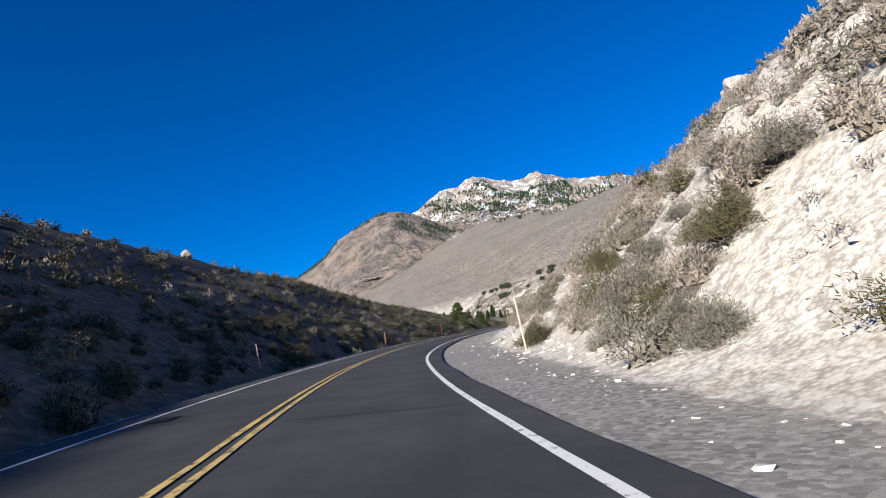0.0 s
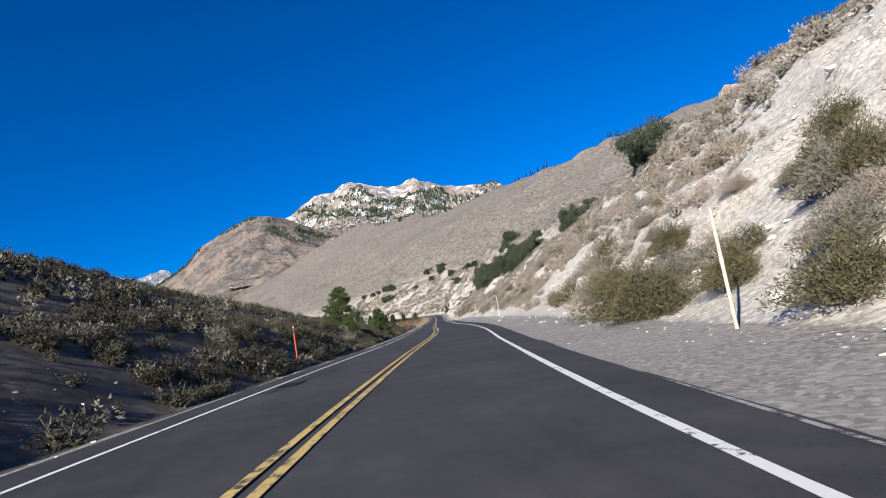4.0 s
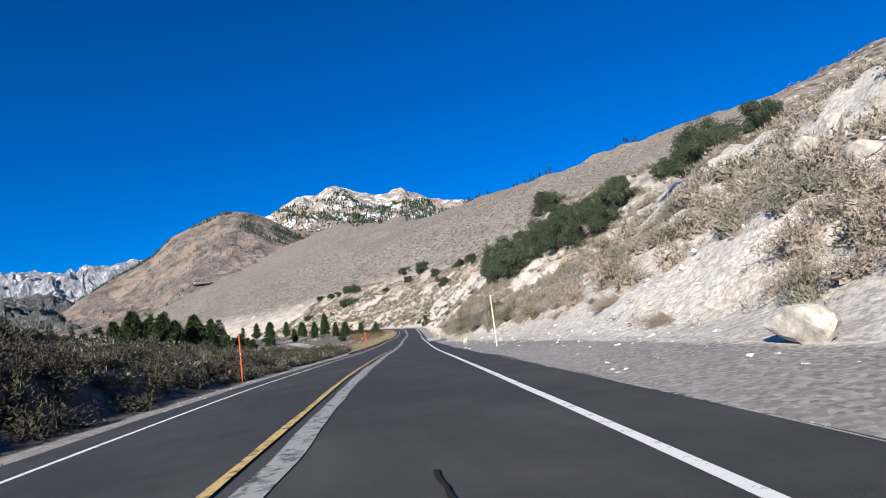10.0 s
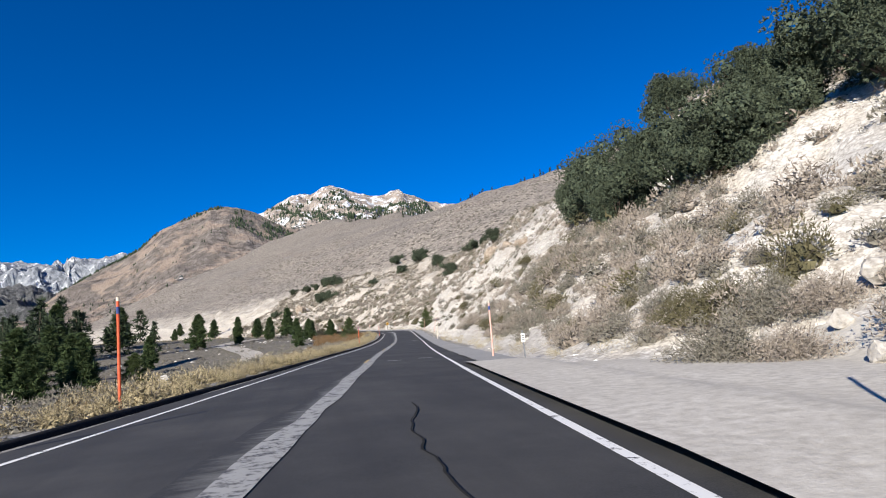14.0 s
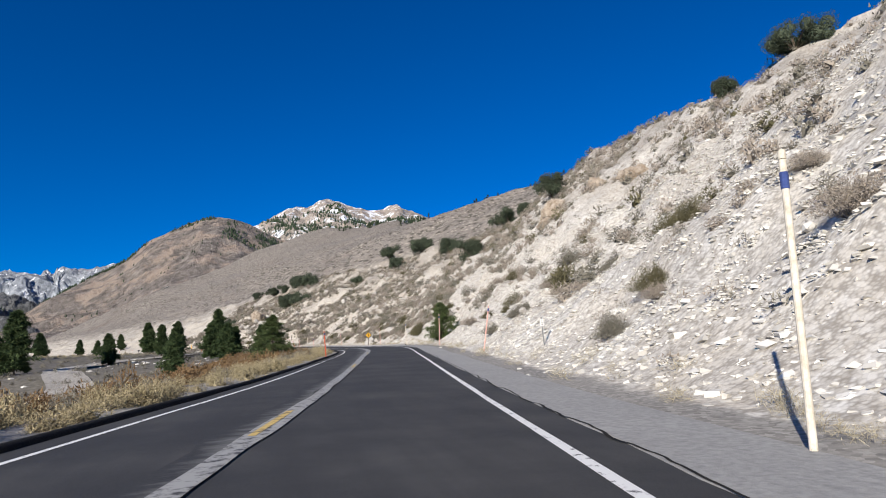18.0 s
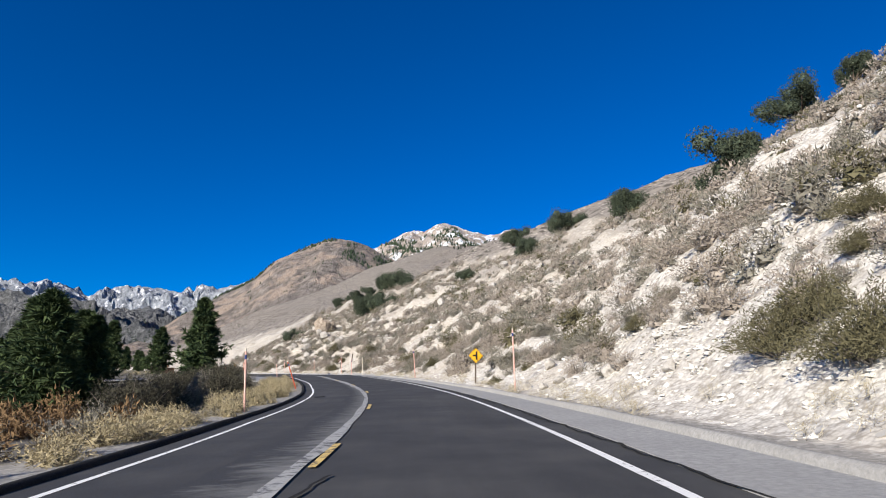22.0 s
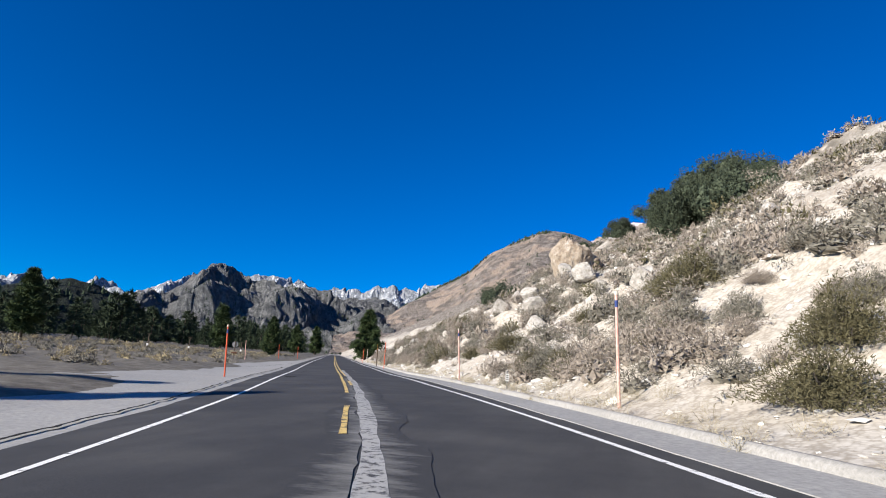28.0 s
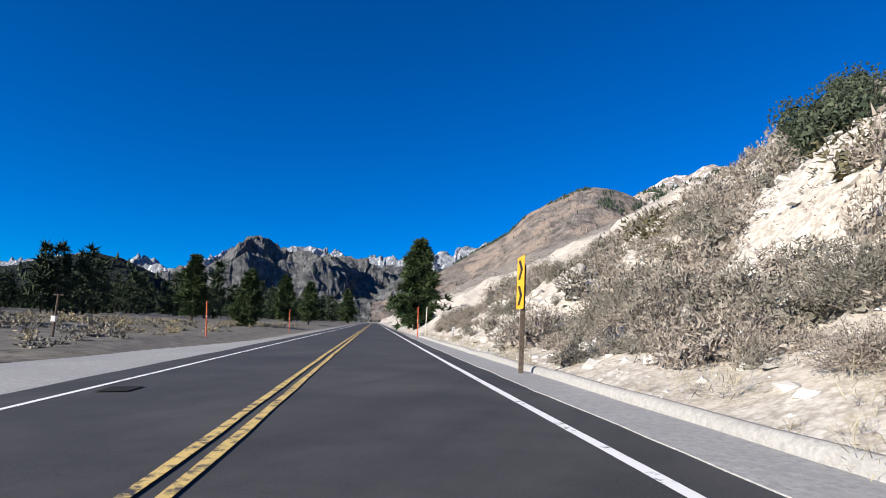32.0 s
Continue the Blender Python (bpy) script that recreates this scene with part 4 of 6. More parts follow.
# pinyons and junipers on the slope
for k, (s, u, h) in enumerate([(284.5, 41.4, 8), (263.9, 38.6, 5.7), (253.5, 37.1, 5.7), (251.5, 40.5, 5.5), (253.8, 47.7, 4.1), (246.4, 44.6, 5), (236.1, 35.9, 6), (249.8, 28.6, 5.6), (249.4, 24.6, 5.5), (250.9, 22.5, 4.7), (279, 24, 6.5), (273.1, 25.9, 6), (259, 33, 5.2), (243, 33, 5), (267, 31, 5.4), (233.3, 55.5, 6.9),
          (233.9, 67.1, 7), (241, 60, 6.2), (206.4, 33.6, 4.1), (262, 21.5, 5.5), (268, 24, 5), (244.9, 30.6, 7), (257, 24.3, 6.5), (128.2, 38.2, 6.2), (478, 64.5, 5.4), (341.5, 48.5, 3.9), (330.2, 45.9, 3.2), (391, 34, 5.2), (369.5, 38.5, 5.4),
          (468.8, 74.7, 4.2), (458, 52, 4.6), (503.7, 32.5, 6), (500, 36, 5.2), (394.9, 46, 4.4), (390.3, 46.9, 3.5), (451, 59, 4.4), (427, 48.8, 5.6), (464.7, 70.3, 5.3), (474.1, 47.3, 3.1), (507, 36, 5.6),
          (530.1, 49.2, 5.8), (516.7, 50.9, 3.4), (540.6, 48.5, 4.2), (551, 47.6, 4.6), (522.5, 50.3, 6.2), (573, 48.1, 4.2), (551.9, 48.6, 3.6), (541.5, 24, 3.9), (30, -58, 2.6), (40, -55, 2.6), (24, -60, 2.4)]):
    base = PINYONS[k % 3]
    place(base, s, u, h / (4 if k % 3 < 2 else 3), 71 * k, 0.35)
for kind in PINES + PINYONS:
    drop_kind(kind)


def scatter(name, templates, pts, sizes, mats, label, category, tilt=0.15, seed=1, flat=False):
    """Many small plants or stones as one object: each a turned, scaled copy of one of the templates (vertices, faces, material number)."""
    rng = np.random.default_rng(seed)
    vs, fs, ms, n = [], [], [], 0
    pick = rng.integers(0, len(templates), len(pts))
    for k, (tv, tf, tm) in enumerate(templates):
        sel = np.where(pick == k)[0]
        if not len(sel):
            continue
        a = rng.random(len(sel)) * 6.283
        c, s = np.cos(a), np.sin(a)
        sx = sizes[sel] * (0.8 + 0.5 * rng.random(len(sel)))
        sz = sizes[sel] * ((0.75 + 0.5 * rng.random(len(sel))) if not flat else (0.5 + 0.5 * rng.random(len(sel))))
        x = (tv[:, 0] * c[:, None] - tv[:, 1] * s[:, None]) * sx[:, None] + pts[sel, :1]
        y = (tv[:, 0] * s[:, None] + tv[:, 1] * c[:, None]) * sx[:, None] + pts[sel, 1:2]
        z = tv[:, 2] * sz[:, None] + pts[sel, 2:]
        vs.append(np.stack([x, y, z], -1).reshape(-1, 3))
        fs.append((tf[None] + len(tv) * np.arange(len(sel))[:, None, None] + n).reshape(-1, 3))
        ms.append(np.tile(tm, len(sel)))
        n += len(tv) * len(sel)
    ob = new(name, mesh_of(name, np.concatenate(vs), np.concatenate(fs), mats, np.concatenate(ms)))
    return tagged(ob, label, category, kind="stuff")


def shrub(leaves, stems, tall=0.75, blade=0.16, tight=0.9, fat=0.22, core=0):
    """A rounded desert shrub, one metre wide: forking stems and packed twigs under a dome of fine sprays."""
    p, q = RNG.random(2) * 6

    def lobed(d):
        a = np.arctan2(d[:, 1], d[:, 0])
        return 1 + 0.2 * np.sin(3 * a + p) + 0.1 * np.sin(7 * a + q) + 0.16 * np.sin(5 * d[:, 2] + q)

    d = around(leaves, 0.55)
    d[:, 2] = abs(d[:, 2])
    r = 0.5 * (tight + (1.08 - tight) * RNG.random(leaves) ** 0.6)
    hub = d * (r * lobed(d))[:, None] * [1, 1, tall * 1.5]
    hub[:, 2] += 0.03
    way = 0.8 * d + 0.85 * RNG.normal(size=d.shape) + [0, 0, 0.25]
    size = blade * (0.6 + 0.8 * RNG.random(leaves))
    leaf = spikes(hub - d * 0.05, way, size, size * fat)
    k = RNG.integers(0, leaves, stems)
    stem = rods(np.repeat([[0, 0, -0.1]], stems, 0) + 0.06 * RNG.normal(size=(stems, 3)) * [1, 1, 0], hub[k] * 0.96, np.full(stems, 0.014), np.full(stems, 0.005))
    if core:
        bv, bf = ball(core)
        heart = (bv * (0.23 * lobed(bv))[:, None] * [1, 1, tall * 1.5])[bf].reshape(-1, 3)
        heart += (0.11 / 2**core) * RNG.normal(size=heart.shape)
        heart[:, 2] = np.maximum(heart[:, 2], -0.12)
        leaf = joined(leaf, (heart, np.arange(len(heart)).reshape(-1, 3)))
    return stem, leaf


def as_template(stem, leaf):
    v, f = joined(stem, leaf)
    return v, f, np.r_[np.zeros(len(stem[1]), int), np.ones(len(leaf[1]), int)]


DENSE = [as_template(*shrub(950, 12, 0.66, 0.07, 0.55, 0.28, 2)) for _ in range(5)]
THICK = [as_template(*shrub(340, 4, 0.66, 0.10, 0.6, 0.34, 2)) for _ in range(5)]
THIN = [as_template(*shrub(80, 1, 0.64, 0.14, 0.62, 0.5, 1)) for _ in range(5)]
TINY = [as_template(*shrub(34, 0, 0.5, 0.14, 0.35, 0.7)) for _ in range(3)]
GRASS = [as_template(*shrub(150, 1, 0.8, 0.34, 0.4, 0.03)) for _ in range(4)]


def thrown(n, s0, s1, u0, u1, keep, seed):
    """Random places on the ground, thinned by keep(s, u)."""
    rng = np.random.default_rng(seed)
    s, u = rng.uniform(s0, s1, n), rng.uniform(u0, u1, n)
    ok = rng.random(n) < keep(s, u)
    return s[ok], u[ok]


def on_ground(s, u, sink=0.03):
    x, y, _ = on_line(s, u)
    return np.stack([x, y, ground_z(s, u) - sink], -1)


def cover(s, u):
    """How thick the scrub grows on the bank: thick at first, thin on the loose scree of the second bend."""
    v = u - verge(s)
    thick = knots(s, (0, 1.1), (20, 1.0), (30, 0.55), (40, 0.55), (62, 0.75), (85, 1.1), (130, 1.35), (200, 1.35), (262, 1.2), (290, 0.32), (345, 0.22), (372, 0.9), (440, 1.1), (470, 0.9), (510, 0.85), (560, 1.0))
    bare = knots(s, (0, 0.3), (24, 0.4), (40, 1.4), (60, 1.2), (150, 1.0), (185, 2.6), (212, 1.6), (222, 0.6), (236, 0.6), (246, 1.2), (270, 2.2), (300, 5.0), (345, 4.5), (380, 1.2), (560, 0.8))
    clump = fractal(s / 7, u / 7, 91, 3)
    return np.clip(thick * (0.72 + 1.1 * clump), 0, 1) * np.clip((v - bare) / 1.6, 0, 1)


for nm, mat, n, seed, lab in (("sagebrush", SAGE, 15500, 1, "grey-green sagebrush covering the pale slope"), ("dry_brush", DRY, 21000, 2, "dry beige leafless brush covering the pale slope"), ("green_brush", GREENBRUSH, 2200, 3, "olive green bitterbrush on the pale slope")):
    s, u = thrown(n, -12, 575, 6.0, 58, cover, 100 + seed)
    rng = np.random.default_rng(seed)
    size = 0.7 + 1.5 * rng.random(len(s)) ** 2
    if nm == "green_brush":
        size *= 1.25
    v = u - verge(s)
    for tier, lo, hi in ((DENSE, -9, 5), (THICK, 5, 14), (THIN, 14, 99)):
        pick = (v >= lo) & (v < hi)
        scatter(nm, tier, on_ground(s, u)[pick], size[pick], [TWIG, mat], lab, "shrubs", seed=seed + 20 * (lo + 9))
LOW = [as_template(*shrub(50, 0, 0.6, 0.15, 0.55, 0.36)) for _ in range(5)]
s, u = thrown(26000, -12, 575, 6.0, 46, lambda s, u: np.clip(0.25 + 0.8 * cover(s, u), 0, 1) * np.clip((u - verge(s) - 0.8) / 2, 0, 1), 121)
half = np.random.default_rng(123).random(len(s)) < 0.6
for mat, pick, seed in ((DRY, half, 33), (SAGE, ~half, 34)):
    scatter("low_brush", LOW, on_ground(s, u)[pick], 0.35 + 0.55 * np.random.default_rng(seed).random(pick.sum()), [TWIG, mat], "low dry tufts between the shrubs on the slope", "shrubs", seed=seed)
s, u = thrown(15000, -20, 1000, 56, 540, lambda s, u: 0.55 + 0.4 * fractal(s / 30, u / 30, 97, 3) - 0.0006 * u, 131)
scatter("hillside_scrub", TINY, on_ground(s, u), 0.8 + 1.3 * np.random.default_rng(7).random(len(s)), [TWIG, SAGE], "low grey scrub dotted over the long hillside", "shrubs", seed=31)
# most brush here carries the hill's shade in its leaf colour
for nm, mat, n, seed in (("shaded_blackbrush", DARKSHADEBRUSH, 6200, 5), ("shaded_sagebrush", SAGE, 1100, 6)):
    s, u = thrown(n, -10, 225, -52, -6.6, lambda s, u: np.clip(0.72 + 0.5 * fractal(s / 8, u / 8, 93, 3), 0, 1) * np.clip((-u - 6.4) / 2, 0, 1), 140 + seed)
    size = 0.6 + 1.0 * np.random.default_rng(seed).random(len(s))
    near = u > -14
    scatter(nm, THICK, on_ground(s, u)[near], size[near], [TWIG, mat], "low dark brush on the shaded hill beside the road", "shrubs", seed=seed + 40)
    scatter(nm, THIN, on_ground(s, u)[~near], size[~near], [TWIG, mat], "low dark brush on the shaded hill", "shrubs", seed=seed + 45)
# along the verge too, shade is painted into the darker leaves
for nm, mat, n, seed in (("shaded_blackbrush", DARKSHADEBRUSH, 2600, 7), ("shaded_sagebrush", SAGE, 700, 8)):
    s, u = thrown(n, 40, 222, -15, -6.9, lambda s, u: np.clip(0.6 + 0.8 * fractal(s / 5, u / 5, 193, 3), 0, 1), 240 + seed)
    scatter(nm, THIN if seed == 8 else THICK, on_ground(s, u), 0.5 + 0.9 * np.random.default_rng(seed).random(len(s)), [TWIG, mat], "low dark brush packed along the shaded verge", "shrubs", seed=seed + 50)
for nm, mat, n, s0, s1, u0, u1, seed, lab in (("edge_sagebrush", SAGE, 420, 226, 376, -12, -5.6, 11, "grey-green sagebrush along the road edge"), ("rabbitbrush", RABBIT, 1150, 224, 425, -7.4, -4.2, 8, "straw-yellow rabbitbrush along the road edge"), ("russet_brush", RUSSET, 620, 296, 374, -19, -6.8, 9, "russet brown brush beyond the road edge"),
                                              ("valley_sagebrush", SAGE, 4200, 215, 620, -95, -8, 10, "sagebrush over the valley floor"), ("flat_rabbitbrush", RABBIT, 700, 455, 640, -60, -12, 12, "straw-yellow rabbitbrush on the flat")):
    s, u = thrown(n, s0, s1, u0, u1, lambda s, u: np.where((s > 419) & (s < 480) & (u > -15), 0, np.where((s > 480) & (u > -10), 0, np.where(u > left_line(s) - 1.7, 0, knots(s, (215, 1), (290, 0.9), (312, 0.35), (333, 0.35), (345, 1)) * (0.7 + 0.5 * fractal(s / 6, u / 6, 95, 3))))), 160 + seed)
    scatter(nm, {8: DENSE, 9: THICK, 11: THICK}.get(seed, THIN), on_ground(s, u), (0.9 if seed == 9 else 0.55) + 0.8 * np.random.default_rng(seed).random(len(s)), [TWIG, mat], lab, "shrubs", seed=seed + 60)
s, u = thrown(1500, 205, 575, 5.6, 9.5, lambda s, u: np.where((u > verge(s) - 0.7) & (u < verge(s) + 1.3), 0.8, 0), 181)
scatter("dry_grass", GRASS, on_ground(s, u), 0.35 + 0.4 * np.random.default_rng(13).random(len(s)), [TWIG, GRASSY], "dry straw-coloured grass tufts at the foot of the bank", "grass", seed=83)

# shrubs that stand alone close to the road
KINDS = []
for nm, mat, lab in (("bitterbrush", GREENBRUSH, "large olive green bitterbrush beside the road"), ("sagebrush_bush", SAGE, "large grey sagebrush beside the road"), ("dry_bush", DRY, "bare beige dry bush beside the road"), ("dark_bitterbrush", DARKSHADEBRUSH, "large dark olive bush beside the road")):
    stem, leaf = shrub(10500, 30, 0.72, 0.042, 0.35, 0.26)
    root = new(nm)
    tagged(part("stem", mesh_of("stem", *stem, [TWIG]), root), kind="stuff")
    part("foliage", mesh_of("foliage", *leaf, [mat]), root)
    KINDS.append(tagged(root, lab, "shrub", "bushes beside the road"))
rng = np.random.default_rng(29)
BIG = [(11, 8.8, 1.9, 1), (13.2, 9.6, 2.1, 0), (9.5, 8.6, 1.7, 1), (15.6, 9.6, 2.1, 1), (12, 11, 2.1, 0), (234.6, 11.8, 2.6, 0), (233.6, 12.6, 2.6, 1), (235.6, 11.2, 2.3, 0), (232.8, 13.6, 2.2, 2), (23.9, 8.9, 2.3, 0), (77.2, 8.9, 3.0, 0), (74.5, 10, 2.4, 0), (70.2, 9.2, 2.6, 0), (71.4, 10.6, 2.2, 1), (73.7, 13.6, 2.6, 0), (76.5, 15.2, 2.8, 0), (77.5, 17, 2.6, 0), (72, 12, 1.8, 2), (359.4, 9.4, 2.3, 0), (31.8, 11.2, 2, 0), (67.6, 9.3, 3.1, 0), (76.9, 8.6, 3.5, 0), (79.6, 8.8, 3.6, 0), (78.9, 11, 2.7, 1), (82, 12.5, 3, 0), (86, 11, 3, 0), (74, 13, 2.7, 1), (135.3, 11.7, 2, 0), (140.1, 14.7, 1.8, 0), (145, 10.7, 2.7, 1), (203.5, 11.9, 2.8, 1), (220.8, 9.6, 3.8, 0), (213, 10.4, 4.1, 1),
          (216, 12.5, 3.2, 0), (232, 9.9, 2.7, 1), (231, 10.9, 1.9, 2), (281, 10.2, 3, 2), (305.9, 15.8, 2.4, 0), (287.3, 19.3, 3, 0), (279.1, 12.3, 2.6, 1), (308.1, 16.3, 2.7, 0), (302, 9.7, 1.8, 1), (320.8, 15, 2.7, 0), (322, 16.2, 2.3, 1), (331.8, 14.1, 2.2, 0), (339.9, 17, 2.2, 0), (361.6, 10.2, 2.2, 0), (354.1, 12.3, 1.9, 0),
          (362, 9.6, 2.4, 0), (383.7, 7.9, 1.2, 0), (380.5, 11.4, 1.9, 1), (388.6, 13.3, 2.2, 1), (405.9, 9.2, 1.6, 0), (458.9, 10.9, 2.7, 0), (450.4, 13.5, 3.1, 0), (441, 8.7, 2.3, 1), (468.6, 20.5, 3, 0), (469, 13.2, 3.2, 0), (472, 14.5, 3, 1), (457.1, 8.9, 2.6, 0), (474.6, 9.1, 2, 1), (475.7, 8.7, 1.9, 0), (473.5, 8.9, 2.4, 1),
          (482, 9.4, 2.4, 0), (486.6, 16.1, 2.6, 0), (518.2, 14.1, 2.7, 0), (505.7, 8.4, 1.1, 1), (518.6, 9.3, 2, 0), (524, 10, 2.3, 1), (536.1, 9.5, 2.4, 1), (521.6, 8, 1.6, 2), (10, 16, 2.7, 1), (14, 20, 3, 0), (12, 13, 2.2, 1), (18, 12, 2, 1), (22, 18, 2.7, 2), (16, 25, 3, 0), (400, -10, 3.2, 3),
          (404, -11.5, 3.4, 3), (408, -10.2, 3.6, 3), (396, -13, 3, 3), (391, -11, 2.6, 1), (412, -13, 3, 3), (385, -12, 2.8, 3), (372, -9.5, 2.2, 3), (376, -10.5, 2.6, 3), (380, -9.2, 2.2, 1), (388, -9.4, 2.8, 3), (393, -8.8, 2.4, 3), (399, -8.6, 2.2, 1), (378, -10, 2.4, 3), (362, -11, 2.6, 3)]
for s, u, size, k in BIG:
    place(KINDS[k], s, u, (size, size * (0.8 + 0.3 * rng.random()), size * (0.75 + 0.2 * rng.random()) * (1.2 if u < 0 else 1)), rng.random() * 360, 0.1)
for s, u, size, k in [(rng.uniform(5, 560), rng.uniform(2.0, 9), rng.uniform(1.0, 1.9), int(rng.integers(0, 3))) for _ in range(150)]:
    place(KINDS[k], s, float(verge(s)) + u, (size, size * (0.8 + 0.3 * rng.random()), size * (0.7 + 0.3 * rng.random())), rng.random() * 360, 0.08)
for k in KINDS:
    drop_kind(k)


def stone(seed, level=2, rough=0.28):
    """An angular boulder, about one metre across, cut by random planes."""
    bm = bmesh.new()
    bmesh.ops.create_icosphere(bm, subdivisions=level, radius=0.5)
    r = np.random.default_rng(seed)
    planes = [(Vector(r.normal(size=3)).normalized(), 0.24 + 0.14 * r.random()) for _ in range(17)]
    for v in bm.verts:
        for n, d in planes:
            over = v.co.dot(n) - d
            if over > 0:
                v.co -= n * over * 0.92
        v.co += Vector(r.normal(size=3)) * 0.012 * rough * 3
    v, f = np.array([p.co[:] for p in bm.verts]), np.array([[q.index for q in p.verts] for p in bm.faces])
    bm.free()
    return v, f


SMALL = [(*stone(k, 1), np.zeros(80, int)) for k in range(5)]
OV = np.array([(x, y, z) for x in (-1, 1) for y in (-1, 1) for z in (-1, 1)], float) * 0.42
OF = np.array([(0, 1, 3), (0, 3, 2), (4, 6, 7), (4, 7, 5), (0, 4, 5), (0, 5, 1), (2, 3, 7), (2, 7, 6), (0, 2, 6), (0, 6, 4), (1, 5, 7), (1, 7, 3)])
GRIT = []
for k in range(12):
    r = np.random.default_rng(k)
    GRIT.append(((OV * (0.72 + 0.5 * r.random((8, 1))) + 0.1 * r.normal(size=OV.shape)) @ np.array(Matrix.Rotation(r.random() * 6, 3, Vector(r.normal(size=3)))) * [1.15, 0.9, 0.62], OF, np.zeros(12, int)))

scree = lambda s, u: np.clip(knots(s, (0, 0.55), (60, 0.55), (100, 0.30), (200, 0.25), (280, 0.35), (300, 0.95), (350, 1.0), (380, 0.6), (440, 0.6), (470, 0.85), (560, 0.6)) * (0.75 + 0.7 * fractal(s / 9, u / 9, 99, 3)), 0, 1) * np.exp(-np.clip(u - verge(s) - 16, 0, None) / 14)
s, u = thrown(150000, -12, 570, 6.0, 40, lambda s, u: scree(s, u) * np.clip(u - verge(s) + 0.3, 0.03, 1), 201)
scatter("scree_stones", GRIT, on_ground(s, u, 0.0), 0.06 + 0.24 * np.random.default_rng(15).random(len(s)) ** 3.2, [STONE], "loose pale angular stones on the bank", "stones", seed=91, flat=True)
s, u = thrown(2600, -12, 570, 7.0, 50, lambda s, u: scree(s, u) * np.clip((u - verge(s) - 2) / 4, 0, 1), 203)
scatter("scree_rocks", SMALL, on_ground(s, u, -0.02), 0.22 + 0.6 * np.random.default_rng(16).random(len(s)) ** 3, [STONE], "pale angular rocks on the bank", "rocks", seed=92, flat=True)
s, u = thrown(5000, -5, 215, 4.6, 11, lambda s, u: np.where(u < verge(s) + 0.5, 0.12 + 0.75 * np.exp(-((u - verge(s)) / 1.2) ** 2), 0), 205)
scatter("verge_stones", GRIT, on_ground(s, u, 0.0), 0.03 + 0.11 * np.random.default_rng(17).random(len(s)) ** 3, [STONE], "small stones on the gravel verge", "stones", seed=93, flat=True)
s, u = thrown(3000, -10, 225, -11, -4.6, lambda s, u: 0.4 + 0 * s, 206)
scatter("left_verge_stones", GRIT, on_ground(s, u, 0.0), 0.03 + 0.10 * np.random.default_rng(18).random(len(s)) ** 2, [STONE], "small stones along the road edge", "stones", seed=94, flat=True)
s, u = thrown(1500, 215, 420, -80, -9, lambda s, u: 0.5 + 0.5 * fractal(s / 12, u / 12, 94, 3), 207)
scatter("valley_rocks", SMALL, on_ground(s, u, 0.05), 0.3 + 1.3 * np.random.default_rng(19).random(len(s)) ** 3, [STONE], "pale rocks strewn over the valley floor", "rocks", seed=95, flat=True)

s, u = thrown(3600, 425, 560, 6.5, 34, lambda s, u: np.clip((u - verge(s)) / 1.5, 0, 1) * (0.45 + 0.5 * fractal(s / 6, u / 6, 88, 3)), 209)
scatter("broken_rocks", SMALL, on_ground(s, u, 0.02), 0.2 + 0.75 * np.random.default_rng(20).random(len(s)) ** 3, [STONE], "broken pale rocks strewn over the bank", "rocks", seed=96, flat=True)
s, u = thrown(52000, 286, 374, 7, 28, lambda s, u: np.clip((u - verge(s)) / 1.2, 0, 1) * np.clip(0.8 + 0.5 * fractal(s / 4, u / 4, 86, 3), 0, 1), 211)
scatter("fine_rubble", GRIT, on_ground(s, u, 0.0), 0.05 + 0.14 * np.random.default_rng(22).random(len(s)) ** 2, [STONE], "fine grey rubble covering the loose slope", "stones", seed=99, flat=True)
BOULDERS = [mesh_of("boulder", *stone(60 + k, 3), [ROCK]) for k in range(6)]


def crag(seed):
    """A fractured block, about one metre across: flat breaks, ledges and upright cracks."""
    v, f = stone(seed, 5, 0.1)
    r = np.random.default_rng(seed)
    for _ in range(9):
        n = r.normal(size=3) * [1, 1, 0.5]
        n /= np.linalg.norm(n)
        over = np.clip(v @ n - 0.30 - 0.12 * r.random(), 0, None)
        v = v - over[:, None] * n
    a = np.arctan2(v[:, 1], v[:, 0])
    crackle = fractal(a * 2.2 + seed, v[:, 2] * 1.6, seed, 4, 0.6, True) + 0.5 * fractal(a * 7, v[:, 2] * 9, seed + 4, 3)
    v = v * (1 + 0.075 * crackle)[:, None]
    v[:, 2] += 0.03 * np.round(fractal(v[:, 0] * 5, v[:, 1] * 5, seed + 9, 2) * 2) / 2
    return v, f


CRAGS = [mesh_of("crag", *crag(80 + k), [TOWER]) for k in range(5)]


def boulder(s, u, size, turn, label, k=0, tall=0.8, sink=0.15, mat=None, name="boulder"):
    x, y, z = spot(s, u, size * (0.5 * tall - sink))
    me = CRAGS[k % 5] if mat else BOULDERS[k % 6]
    ob = new(name, me)
    ob.matrix_basis = pose(x, y, z, 8 * math.sin(k), 6 * math.cos(k * 2), turn) @ Matrix.Diagonal((size, size * 0.85, size * tall, 1))
    return tagged(ob, label, "rock", "boulders on the bank")


